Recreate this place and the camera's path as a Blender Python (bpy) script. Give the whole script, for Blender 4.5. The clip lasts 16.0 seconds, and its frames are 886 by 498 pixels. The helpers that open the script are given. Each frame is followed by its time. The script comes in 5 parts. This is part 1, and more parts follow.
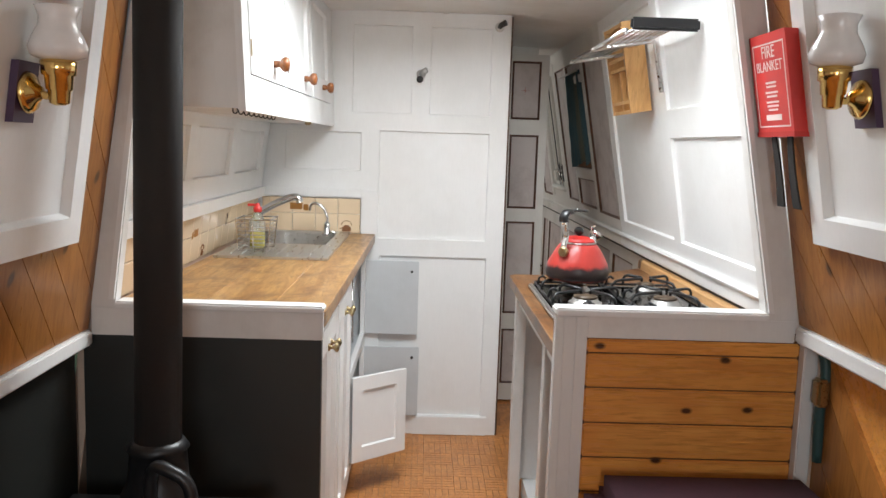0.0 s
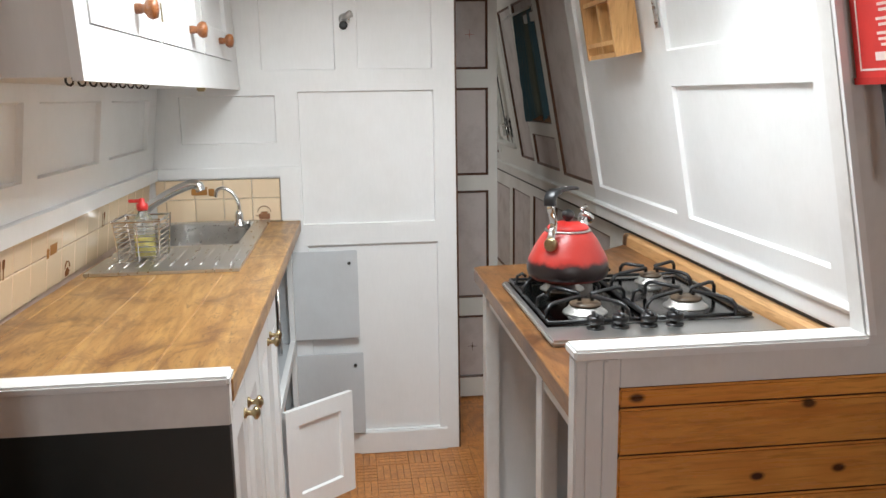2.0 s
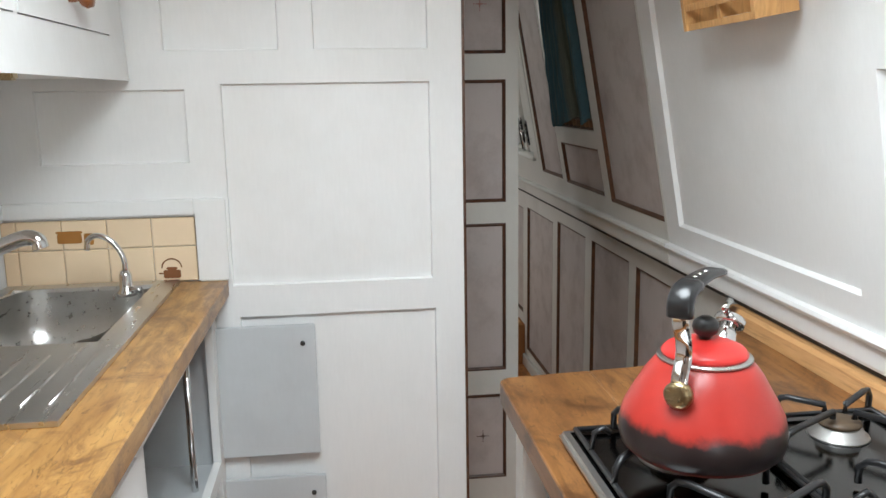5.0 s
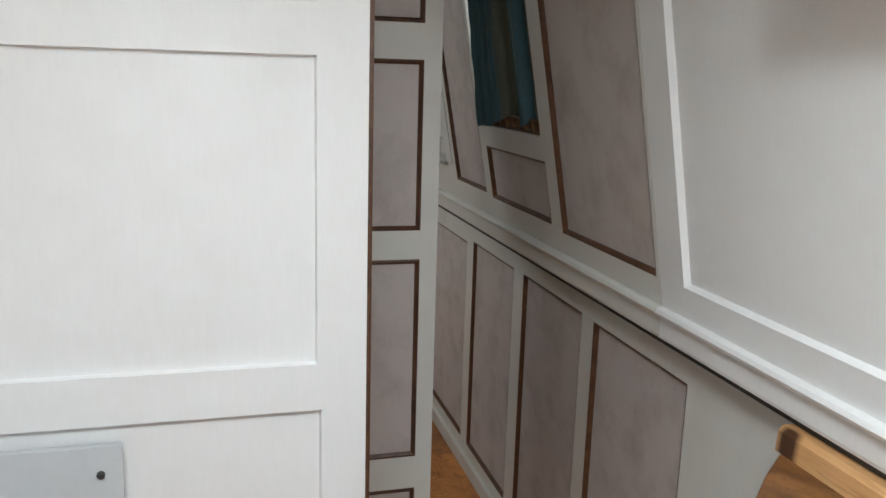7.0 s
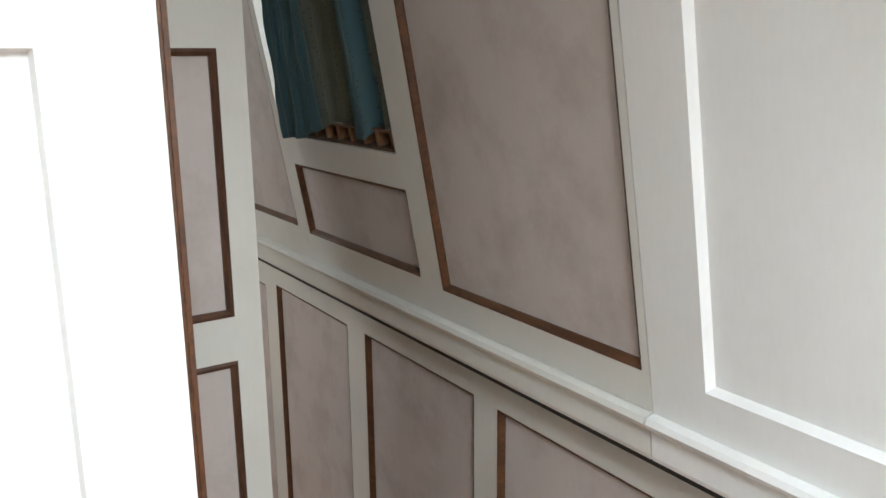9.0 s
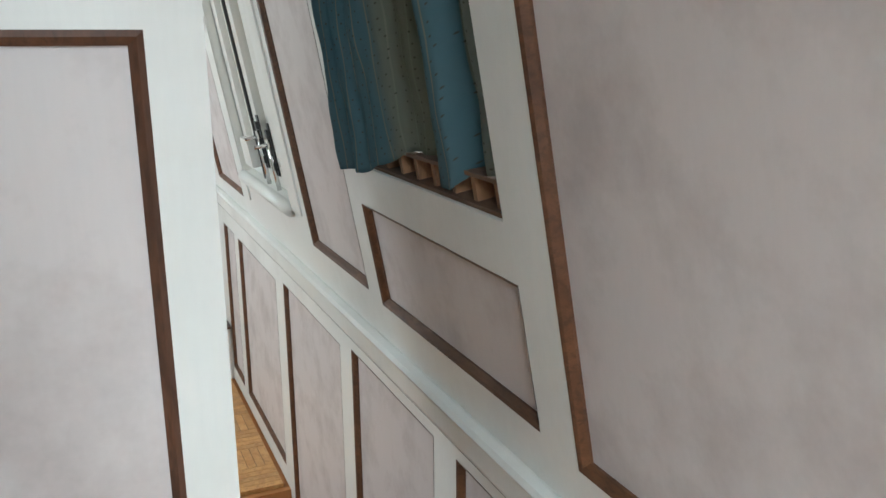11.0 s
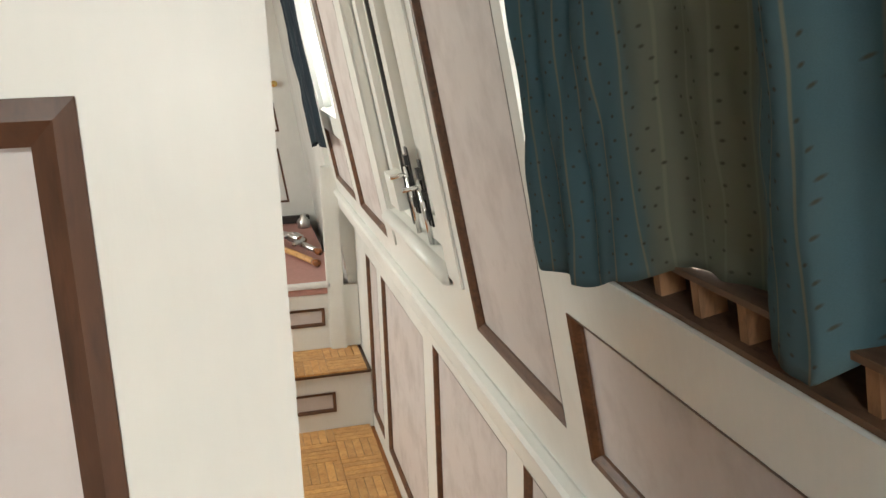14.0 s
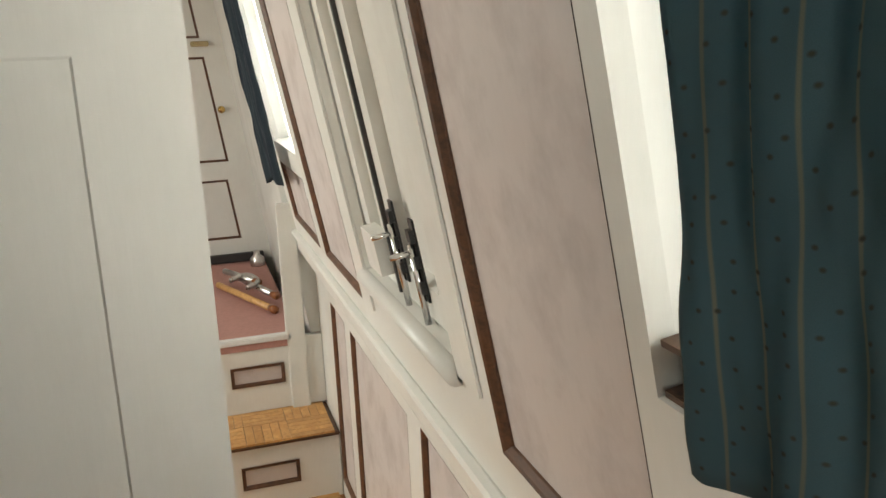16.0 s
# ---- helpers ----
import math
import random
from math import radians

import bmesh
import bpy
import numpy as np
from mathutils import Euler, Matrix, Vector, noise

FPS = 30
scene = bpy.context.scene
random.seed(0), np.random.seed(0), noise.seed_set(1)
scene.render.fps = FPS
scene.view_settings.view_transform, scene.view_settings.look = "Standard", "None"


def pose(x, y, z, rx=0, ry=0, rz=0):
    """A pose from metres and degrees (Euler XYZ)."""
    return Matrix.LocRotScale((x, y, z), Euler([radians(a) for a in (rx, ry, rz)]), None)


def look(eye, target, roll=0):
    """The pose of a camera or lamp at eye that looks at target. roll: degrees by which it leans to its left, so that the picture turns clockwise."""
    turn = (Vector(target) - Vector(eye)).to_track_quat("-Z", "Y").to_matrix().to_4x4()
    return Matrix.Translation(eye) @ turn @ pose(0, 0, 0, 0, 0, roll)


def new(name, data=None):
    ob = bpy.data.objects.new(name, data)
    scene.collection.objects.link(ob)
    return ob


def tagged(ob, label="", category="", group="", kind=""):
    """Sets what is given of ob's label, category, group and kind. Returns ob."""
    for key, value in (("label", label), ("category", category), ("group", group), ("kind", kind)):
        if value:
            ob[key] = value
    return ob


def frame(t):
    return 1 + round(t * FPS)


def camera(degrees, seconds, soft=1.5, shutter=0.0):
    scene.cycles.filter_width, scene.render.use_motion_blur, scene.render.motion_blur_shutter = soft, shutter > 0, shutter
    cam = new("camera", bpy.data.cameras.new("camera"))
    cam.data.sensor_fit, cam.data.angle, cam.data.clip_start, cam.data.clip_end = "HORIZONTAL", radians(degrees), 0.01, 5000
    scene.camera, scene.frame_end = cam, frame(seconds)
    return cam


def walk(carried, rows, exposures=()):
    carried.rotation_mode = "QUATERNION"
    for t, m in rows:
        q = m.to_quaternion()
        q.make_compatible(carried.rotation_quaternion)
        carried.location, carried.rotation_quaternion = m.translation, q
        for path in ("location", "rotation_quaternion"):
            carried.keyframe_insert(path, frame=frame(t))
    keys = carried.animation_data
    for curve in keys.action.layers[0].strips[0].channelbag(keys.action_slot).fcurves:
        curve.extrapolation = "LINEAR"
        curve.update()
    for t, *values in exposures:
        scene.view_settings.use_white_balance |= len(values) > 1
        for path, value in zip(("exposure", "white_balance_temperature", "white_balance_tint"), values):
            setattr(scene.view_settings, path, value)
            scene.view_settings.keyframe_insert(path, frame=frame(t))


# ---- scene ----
cam = camera(57.1, 16.0)
METRES, EYE, TILT, LEAN, TURN = 4.35, 1.3, -7.5, 0.5, 0.0
EXPOSURES = [(0.0, -0.3, 6350, 9), (3.0, -0.38, 6250, 7), (6.0, -0.35, 6150, 6), (7.0, -0.35, 6150, 6), (8.0, 0.0, 6150, 6), (10.5, 0.85, 5850, 1), (11.5, 1.1, 5500, 0), (12.0, 1.08, 6100, 3), (12.5, 1.15, 6200, 3), (13.0, 1.18, 6300, 3), (13.5, 1.15, 6550, 4), (14.0, 1.15, 6650, 4), (14.5, 1.42, 6700, 5), (16.0, 0.95, 6900, 5)]
PATH = [
    (0, (-0.069, 0.003, 1.3), (-0.019, 1.986, 1.048), 1.9),
    (0.5, (-0.041, 0.177, 1.314), (0.028, 2.149, 0.985), 2.4),
    (1, (-0.098, 0.347, 1.315), (0.057, 2.31, 0.968), 2.2),
    (1.5, (-0.134, 0.476, 1.326), (0.097, 2.429, 0.963), 0.2),
    (2, (-0.099, 0.638, 1.336), (0.122, 2.591, 0.965), -0.9),
    (2.5, (-0.046, 0.813, 1.341), (0.116, 2.771, 0.968), -0.9),
    (3, (-0.051, 0.983, 1.321), (0.159, 2.929, 0.91), -1.3),
    (5.5, (0.002, 1.809, 1.331), (0.259, 3.758, 0.965), -0.7),
    (6, (-0.004, 1.995, 1.339), (0.404, 3.917, 0.97), 0.4),
    (6.5, (0.043, 2.207, 1.342), (0.494, 4.117, 0.953), 1.4),
    (7, (0.068, 2.353, 1.329), (0.59, 4.239, 0.918), 1.7),
    (7.5, (0.07, 2.548, 1.339), (0.893, 4.327, 0.942), 0.9),
    (8, (0.089, 2.703, 1.347), (1.146, 4.354, 0.951), -0.4),
    (10.5, (0.323, 3.383, 1.344), (1.383, 4.997, 0.822), -0.4),
    (11, (0.442, 3.48, 1.353), (1.231, 5.253, 0.869), -0.5),
    (11.5, (0.492, 3.561, 1.37), (1.132, 5.398, 0.905), -2.3),
    (12, (0.521, 3.677, 1.396), (1.136, 5.533, 0.977), -3.0),
    (12.5, (0.527, 3.791, 1.388), (1.096, 5.662, 0.969), -2.2),
    (13, (0.525, 3.834, 1.389), (1.022, 5.72, 0.946), -1.9),
    (13.5, (0.516, 3.844, 1.387), (0.959, 5.739, 0.924), -1.6),
    (14, (0.519, 3.882, 1.372), (0.984, 5.767, 0.894), -1.8),
    (14.5, (0.552, 3.97, 1.373), (1.027, 5.851, 0.888), -2.5),
    (15, (0.551, 4.04, 1.371), (1.024, 5.926, 0.902), -1.8),
    (15.5, (0.543, 4.095, 1.377), (1.042, 5.979, 0.93), -2.3),
    (16, (0.536, 4.167, 1.389), (1.114, 6.029, 0.943), -2.5),
]
walk(cam, [(t, look(eye, target, roll)) for t, eye, target, roll in PATH], EXPOSURES)

# ---- exposure is set in walk(); world, sun and large lights ----
world = bpy.data.worlds.new("sky")
world.use_nodes = True
scene.world = world
wn = world.node_tree
sky = wn.nodes.new("ShaderNodeTexSky")
sky.sky_type, sky.sun_disc = "NISHITA", False
sky.sun_elevation, sky.sun_rotation = radians(42), radians(60)
wn.links.new(sky.outputs[0], wn.nodes["Background"].inputs[0])
wn.nodes["Background"].inputs[1].default_value = 0.12
sun = new("sun", bpy.data.lights.new("sun", "SUN"))
sun.data.energy, sun.data.angle, sun.data.color = 1.0, radians(12), (1, 0.95, 0.88)
sun.matrix_world = look((5, 8, 8), (0, 5, 0))


def daylight(name, eye, target, w, h, watts, colour=(1, 0.98, 0.95)):
    """Area lamp standing in for sky light at one seen or assumed opening."""
    d = bpy.data.lights.new(name, "AREA")
    d.shape, d.size, d.size_y, d.energy, d.color = "RECTANGLE", w, h, watts, colour
    ob = new(name, d)
    ob.matrix_world = look(eye, target)
    return ob


# Overhead source inferred from cast shadows; the hatch itself is assumed, unseen.
daylight("assumed_hatch_light", (0.08, 2.30, 2.03), (0.08, 2.75, 0), 0.60, 0.72, 44, (0.93, 0.965, 0.98))
# Two weak lamps at assumed saloon windows, added for light from the front.
daylight("assumed_saloon_light_a", (1.0, 0.0, 1.4), (0, 0.3, 1.2), 0.8, 0.42, 1.6, (0.92, 0.97, 1.0))
daylight("assumed_saloon_light_b", (-1.0, 0.0, 1.4), (0, 0.3, 1.2), 0.8, 0.42, 1.6, (0.92, 0.97, 1.0))
# Added fill lamp behind the viewpoint, brightens surfaces that face the stern.
daylight("stern_fill_light", (0.0, -1.63, 1.25), (0.0, 1.0, 1.1), 0.66, 0.86, 21, (0.95, 0.98, 1.0))
daylight("corridor_window_light", (0.93, 4.3, 1.45), (0, 4.3, 1.2), 0.6, 0.6, 5.0)
daylight("bow_window_light", (0.93, 6.25, 1.45), (0, 6.2, 1.2), 0.62, 0.6, 9)
daylight("cabin_window_light", (-0.95, 5.95, 1.45), (0.6, 5.78, 0.7), 0.9, 0.5, 14)


# ---- materials ----
def nodes_of(name):
    m = bpy.data.materials.new(name)
    m.use_nodes = True
    t = m.node_tree
    return m, t, t.nodes["Principled BSDF"]


def mixrgb(t, fac, a, b, blend="MIX"):
    n = t.nodes.new("ShaderNodeMix")
    n.data_type, n.blend_type = "RGBA", blend
    for sock, v in ((n.inputs[0], fac), (n.inputs[6], a), (n.inputs[7], b)):
        if isinstance(v, bpy.types.NodeSocket):
            t.links.new(v, sock)
        else:
            sock.default_value = v if isinstance(v, (int, float)) else (*v, 1)
    return n.outputs[2]


def ramp(t, src, lo, hi):
    n = t.nodes.new("ShaderNodeMapRange")
    n.inputs[1].default_value, n.inputs[2].default_value = lo, hi
    t.links.new(src, n.inputs[0])
    return n.outputs[0]


def coords(t, scale=(1, 1, 1), rot=(0, 0, 0)):
    c = t.nodes.new("ShaderNodeTexCoord")
    p = t.nodes.new("ShaderNodeMapping")
    p.inputs["Scale"].default_value = scale
    p.inputs["Rotation"].default_value = [radians(a) for a in rot]
    t.links.new(c.outputs["Object"], p.inputs[0])
    return p.outputs[0]


def noisy(t, vec, scale, detail=4, rough=0.6, distort=0.0):
    n = t.nodes.new("ShaderNodeTexNoise")
    n.inputs["Scale"].default_value, n.inputs["Detail"].default_value = scale, detail
    n.inputs["Roughness"].default_value, n.inputs["Distortion"].default_value = rough, distort
    t.links.new(vec, n.inputs["Vector"])
    return n.outputs[0]


def bump(t, bsdf, height, strength, dist=0.002):
    b = t.nodes.new("ShaderNodeBump")
    b.inputs["Strength"].default_value, b.inputs["Distance"].default_value = strength, dist
    t.links.new(height, b.inputs["Height"])
    t.links.new(b.outputs[0], bsdf.inputs["Normal"])


def paint(name, colour, worn, rough=0.4, grain=(30, 30, 4), stain=3.0, amount=0.5, strength=0.06):
    """Brushed household paint with faint brush marks, smudges and small chips."""
    m, t, b = nodes_of(name)
    v = coords(t)
    smudge = ramp(t, noisy(t, v, stain, 5, 0.65), 0.46, 0.74)
    brush = noisy(t, coords(t, grain), 6, 3)
    fine = ramp(t, noisy(t, v, 45, 2), 0.80, 0.86)
    amt = t.nodes.new("ShaderNodeMath")
    amt.operation = "MULTIPLY"
    amt.inputs[1].default_value = amount
    t.links.new(smudge, amt.inputs[0])
    c = mixrgb(t, amt.outputs[0], colour, worn)
    c2 = mixrgb(t, fine, c, [x * 0.75 for x in worn])
    tone = mixrgb(t, ramp(t, brush, 0.2, 0.8), (0.975, 0.975, 0.975), (1.015, 1.015, 1.015))
    t.links.new(mixrgb(t, 1.0, c2, tone, "MULTIPLY"), b.inputs["Base Color"])
    r = t.nodes.new("ShaderNodeMapRange")
    r.inputs[3].default_value, r.inputs[4].default_value = rough - 0.07, rough + 0.15
    t.links.new(smudge, r.inputs[0])
    t.links.new(r.outputs[0], b.inputs["Roughness"])
    bump(t, b, brush, strength, 0.0015)
    return m


def wood(name, light, dark, rough=0.35, stretch=(14, 1.2, 14), rot=(0, 0, 0), knots=0.0, stains=0.0, stain_colour=(0.05, 0.03, 0.02), by_object=0.0, face="XZ"):
    """Planed timber: long grain, bands, optional knots and stains."""
    m, t, b = nodes_of(name)
    v = coords(t, stretch, rot)
    if by_object:
        info = t.nodes.new("ShaderNodeObjectInfo")
        off = t.nodes.new("ShaderNodeVectorMath")
        off.operation = "ADD"
        mul = t.nodes.new("ShaderNodeMath")
        mul.operation, mul.inputs[1].default_value = "MULTIPLY", 37.0
        t.links.new(info.outputs["Random"], mul.inputs[0])
        t.links.new(v, off.inputs[0])
        t.links.new(mul.outputs[0], off.inputs[1])
        v = off.outputs[0]
    g1 = noisy(t, v, 2.2, 6, 0.6, 0.9)
    g2 = noisy(t, v, 9, 3, 0.6, 0.3)
    c = mixrgb(t, ramp(t, g1, 0.3, 0.72), light, dark)
    c = mixrgb(t, ramp(t, g2, 0.5, 0.8), c, [0.72 * x for x in dark])
    if knots:
        vo = t.nodes.new("ShaderNodeTexVoronoi")
        vo.inputs["Scale"].default_value = knots
        vo.voronoi_dimensions = "2D"
        sx = t.nodes.new("ShaderNodeSeparateXYZ")
        cx = t.nodes.new("ShaderNodeCombineXYZ")
        t.links.new(coords(t, (1, 1, 1), rot), sx.inputs[0])
        mu = t.nodes.new("ShaderNodeMath")
        mu.operation, mu.inputs[1].default_value = "MULTIPLY", 0.6
        t.links.new(sx.outputs["XYZ".index(face[0])], mu.inputs[0])
        t.links.new(mu.outputs[0], cx.inputs[0])
        t.links.new(sx.outputs["XYZ".index(face[1])], cx.inputs[1])
        t.links.new(cx.outputs[0], vo.inputs["Vector"])
        k = ramp(t, vo.outputs["Distance"], 0.075, 0.035)
        halo = ramp(t, vo.outputs["Distance"], 0.30, 0.06)
        h2 = t.nodes.new("ShaderNodeMath")
        h2.operation, h2.inputs[1].default_value = "MULTIPLY", 0.55
        t.links.new(halo, h2.inputs[0])
        c = mixrgb(t, h2.outputs[0], c, dark)
        c = mixrgb(t, k, c, (0.07, 0.028, 0.012))
    if stains:
        s = ramp(t, noisy(t, coords(t, (1, 0.6, 1)), stains, 6, 0.7, 1.0), 0.48, 0.64)
        flecks = ramp(t, noisy(t, coords(t, (9, 2.2, 9)), stains * 0.9, 5, 0.72, 1.6), 0.56, 0.68)
        c = mixrgb(t, flecks, c, [0.5 * k for k in dark])
        sm = t.nodes.new("ShaderNodeMath")
        sm.operation, sm.inputs[1].default_value = "MULTIPLY", 0.85
        t.links.new(s, sm.inputs[0])
        c = mixrgb(t, sm.outputs[0], c, stain_colour)
    if by_object:
        tone = mixrgb(t, info.outputs["Random"], [1 - 0.3 * by_object * k for k in (1, 1.05, 1.1)], [1 + 0.2 * by_object * k for k in (1, 0.9, 0.7)])
        c = mixrgb(t, 1.0, c, tone, "MULTIPLY")
    t.links.new(c, b.inputs["Base Color"])
    r = t.nodes.new("ShaderNodeMapRange")
    r.inputs[3].default_value, r.inputs[4].default_value = rough - 0.08, rough + 0.15
    t.links.new(g1, r.inputs[0])
    t.links.new(r.outputs[0], b.inputs["Roughness"])
    bump(t, b, g2, 0.15, 0.001)
    return m


def metal(name, colour, rough=0.2, scratch=(60, 3, 60), var=0.12):
    m, t, b = nodes_of(name)
    n = noisy(t, coords(t, scratch), 5, 3)
    t.links.new(mixrgb(t, n, [0.85 * c for c in colour], colour), b.inputs["Base Color"])
    b.inputs["Metallic"].default_value = 1
    r = t.nodes.new("ShaderNodeMapRange")
    r.inputs[3].default_value, r.inputs[4].default_value = max(0.03, rough - var), rough + var
    t.links.new(n, r.inputs[0])
    t.links.new(r.outputs[0], b.inputs["Roughness"])
    return m


def plain(name, colour, rough=0.5, spread=0.12, scale=25, coat=0.0):
    m, t, b = nodes_of(name)
    n = noisy(t, coords(t), scale, 5)
    t.links.new(mixrgb(t, n, [c * (1 - spread) for c in colour], [min(1, c * (1 + spread)) for c in colour]), b.inputs["Base Color"])
    b.inputs["Roughness"].default_value = rough
    b.inputs["Coat Weight"].default_value = coat
    bump(t, b, n, 0.08, 0.001)
    return m


WHITE = paint("white_gloss_paint", (0.80, 0.80, 0.79), (0.66, 0.65, 0.62), 0.38, amount=0.35)
WHITE_OLD = paint("chipped_white_paint", (0.74, 0.73, 0.71), (0.50, 0.47, 0.43), 0.45, amount=0.7, strength=0.25)
CREAM = paint("cream_satin_paint", (0.70, 0.69, 0.645), (0.55, 0.53, 0.48), 0.36, amount=0.55)
MAUVE = paint("dusty_pink_paint", (0.545, 0.490, 0.466), (0.40, 0.345, 0.322), 0.48, stain=9, amount=0.85)
GREYP = paint("pale_grey_paint", (0.56, 0.58, 0.59), (0.44, 0.45, 0.45), 0.5, amount=0.5)
SLATE = paint("dark_slate_board", (0.018, 0.019, 0.017), (0.034, 0.034, 0.030), 0.5, amount=0.6)
CEIL = paint("ceiling_white_paint", (0.78, 0.77, 0.74), (0.66, 0.63, 0.58), 0.5)
BROWN = wood("brown_moulding_wood", (0.14, 0.060, 0.026), (0.052, 0.021, 0.010), 0.35, (20, 6, 20))
DOORTRIM = wood("dark_door_moulding", (0.125, 0.055, 0.028), (0.042, 0.018, 0.010), 0.35, (20, 20, 4))
PINE_H = wood("varnished_pine_boards", (0.78, 0.37, 0.09), (0.58, 0.22, 0.045), 0.24, (1.3, 14, 16), knots=7.5, by_object=0.6)
PINE_D = wood("varnished_pine_diagonal", (0.46, 0.20, 0.05), (0.29, 0.105, 0.02), 0.28, (14, 14, 1.6), (40, 0, 0), knots=6.0, by_object=0.6, face="ZY")
WORKTOP = wood("worn_pine_worktop", (0.46, 0.26, 0.080), (0.27, 0.130, 0.038), 0.3, (11, 1.3, 11), stains=10.0, stain_colour=(0.13, 0.055, 0.02), by_object=0.4, face="YX")
HOBTOP = wood("dark_stained_pine_worktop", (0.33, 0.155, 0.05), (0.19, 0.078, 0.024), 0.3, (11, 1.3, 11), stains=8.0, stain_colour=(0.07, 0.028, 0.011), by_object=0.3, face="YX")
BATTEN = wood("bare_pine_batten", (0.70, 0.42, 0.20), (0.52, 0.27, 0.10), 0.4, (14, 1.2, 14), knots=5, face="YX")
PARQUET = wood("oak_parquet", (0.64, 0.275, 0.072), (0.44, 0.16, 0.04), 0.3, (10, 10, 10), stains=4.0, stain_colour=(0.22, 0.085, 0.03), by_object=0.35)
PARQUET2 = wood("pale_oak_parquet", (0.62, 0.36, 0.14), (0.45, 0.22, 0.07), 0.3, (10, 10, 10), by_object=0.6)
BEECH = wood("beech_wood", (0.66, 0.38, 0.15), (0.52, 0.27, 0.09), 0.4, (16, 16, 2))
KNOBWOOD = wood("turned_knob_wood", (0.35, 0.13, 0.045), (0.18, 0.06, 0.02), 0.25, (30, 30, 30))
STEEL = metal("brushed_steel", (0.62, 0.61, 0.59), 0.29, (14, 2, 14), 0.07)
# Steel of the hob well, its dark reflections put into the base colour.
HOBSTEEL = metal("hob_well_dark_reflection", (0.10, 0.10, 0.10), 0.14, var=0.06)
SATIN = metal("satin_hob_steel", (0.66, 0.65, 0.63), 0.36, (3, 40, 40), 0.06)
ALU = metal("dull_burner_aluminium", (0.50, 0.49, 0.47), 0.48)
CHROME = metal("chrome", (0.75, 0.75, 0.75), 0.1, var=0.05)
BRASS = metal("polished_brass", (0.78, 0.55, 0.20), 0.16, var=0.08)
OLDBRASS = metal("aged_brass", (0.40, 0.31, 0.17), 0.3)
BURNT = plain("heat_browned_burner", (0.085, 0.055, 0.032), 0.5, 0.4, 60)
IRON = plain("black_enamelled_iron", (0.012, 0.012, 0.013), 0.38)
FLUE = plain("stove_black_pipe", (0.014, 0.012, 0.011), 0.8)
BLACKP = plain("black_plastic", (0.015, 0.015, 0.016), 0.3)
RED = plain("red_plastic", (0.62, 0.035, 0.03), 0.35)
REDDARK = plain("red_box_side", (0.52, 0.025, 0.022), 0.4)
PRINT = plain("pale_print", (0.80, 0.66, 0.62), 0.5)
GLAZE = plain("cream_tile_glaze", (0.80, 0.63, 0.43), 0.16, 0.10, 6, 0.3)
GROUT = plain("pinkish_grout", (0.62, 0.46, 0.35), 0.8)
FLOORGAP = plain("floor_joint", (0.38, 0.16, 0.048), 0.7)
MOTIF = plain("brown_tile_print", (0.22, 0.09, 0.035), 0.25)
MOTIF2 = plain("amber_tile_print", (0.36, 0.16, 0.04), 0.25)
PLUM = plain("plum_velvet", (0.050, 0.012, 0.026), 0.85, 0.4, 90)
OPAL = plain("opal_glass_shade", (0.78, 0.77, 0.76), 0.12)
DARKIN = plain("dim_cupboard_inside", (0.16, 0.15, 0.14), 0.7)
# Dark colour of small fittings, also of strips that stand in for shade.
DARKFIT_SHADE = plain("dark_fittings_and_shade", (0.03, 0.027, 0.025), 0.6)
PINKMAT = plain("pink_carpet", (0.42, 0.22, 0.19), 0.9, 0.2, 80)
PURPLE = plain("violet_backplate", (0.05, 0.022, 0.06), 0.4)
RACKWOOD = wood("raw_rack_wood", (0.30, 0.15, 0.07), (0.17, 0.08, 0.035), 0.6, (20, 20, 5))
OLDWOOD = wood("weathered_sill_wood", (0.16, 0.085, 0.045), (0.07, 0.038, 0.022), 0.6, (10, 2, 10), stains=9)
TEALPIPE = plain("teal_paint", (0.03, 0.08, 0.08), 0.4)


def enamel():
    """Red kettle enamel, scorched black round its foot."""
    m, t, b = nodes_of("scorched_red_enamel")
    c = t.nodes.new("ShaderNodeTexCoord")
    s = t.nodes.new("ShaderNodeSeparateXYZ")
    t.links.new(c.outputs["Object"], s.inputs[0])
    n = noisy(t, c.outputs["Object"], 28, 5)
    a = t.nodes.new("ShaderNodeMath")
    a.operation, a.inputs[1].default_value = "MULTIPLY_ADD", 0.035
    t.links.new(n, a.inputs[0])
    t.links.new(s.outputs[2], a.inputs[2])
    burnt = ramp(t, a.outputs[0], 0.966, 0.954)
    rust = ramp(t, a.outputs[0], 0.924, 0.918)
    col = mixrgb(t, n, (0.33, 0.020, 0.015), (0.43, 0.036, 0.025))
    col = mixrgb(t, burnt, col, (0.022, 0.014, 0.014))
    col = mixrgb(t, rust, col, (0.22, 0.03, 0.02))
    t.links.new(col, b.inputs["Base Color"])
    b.inputs["Roughness"].default_value = 0.33
    return m


ENAMEL = enamel()


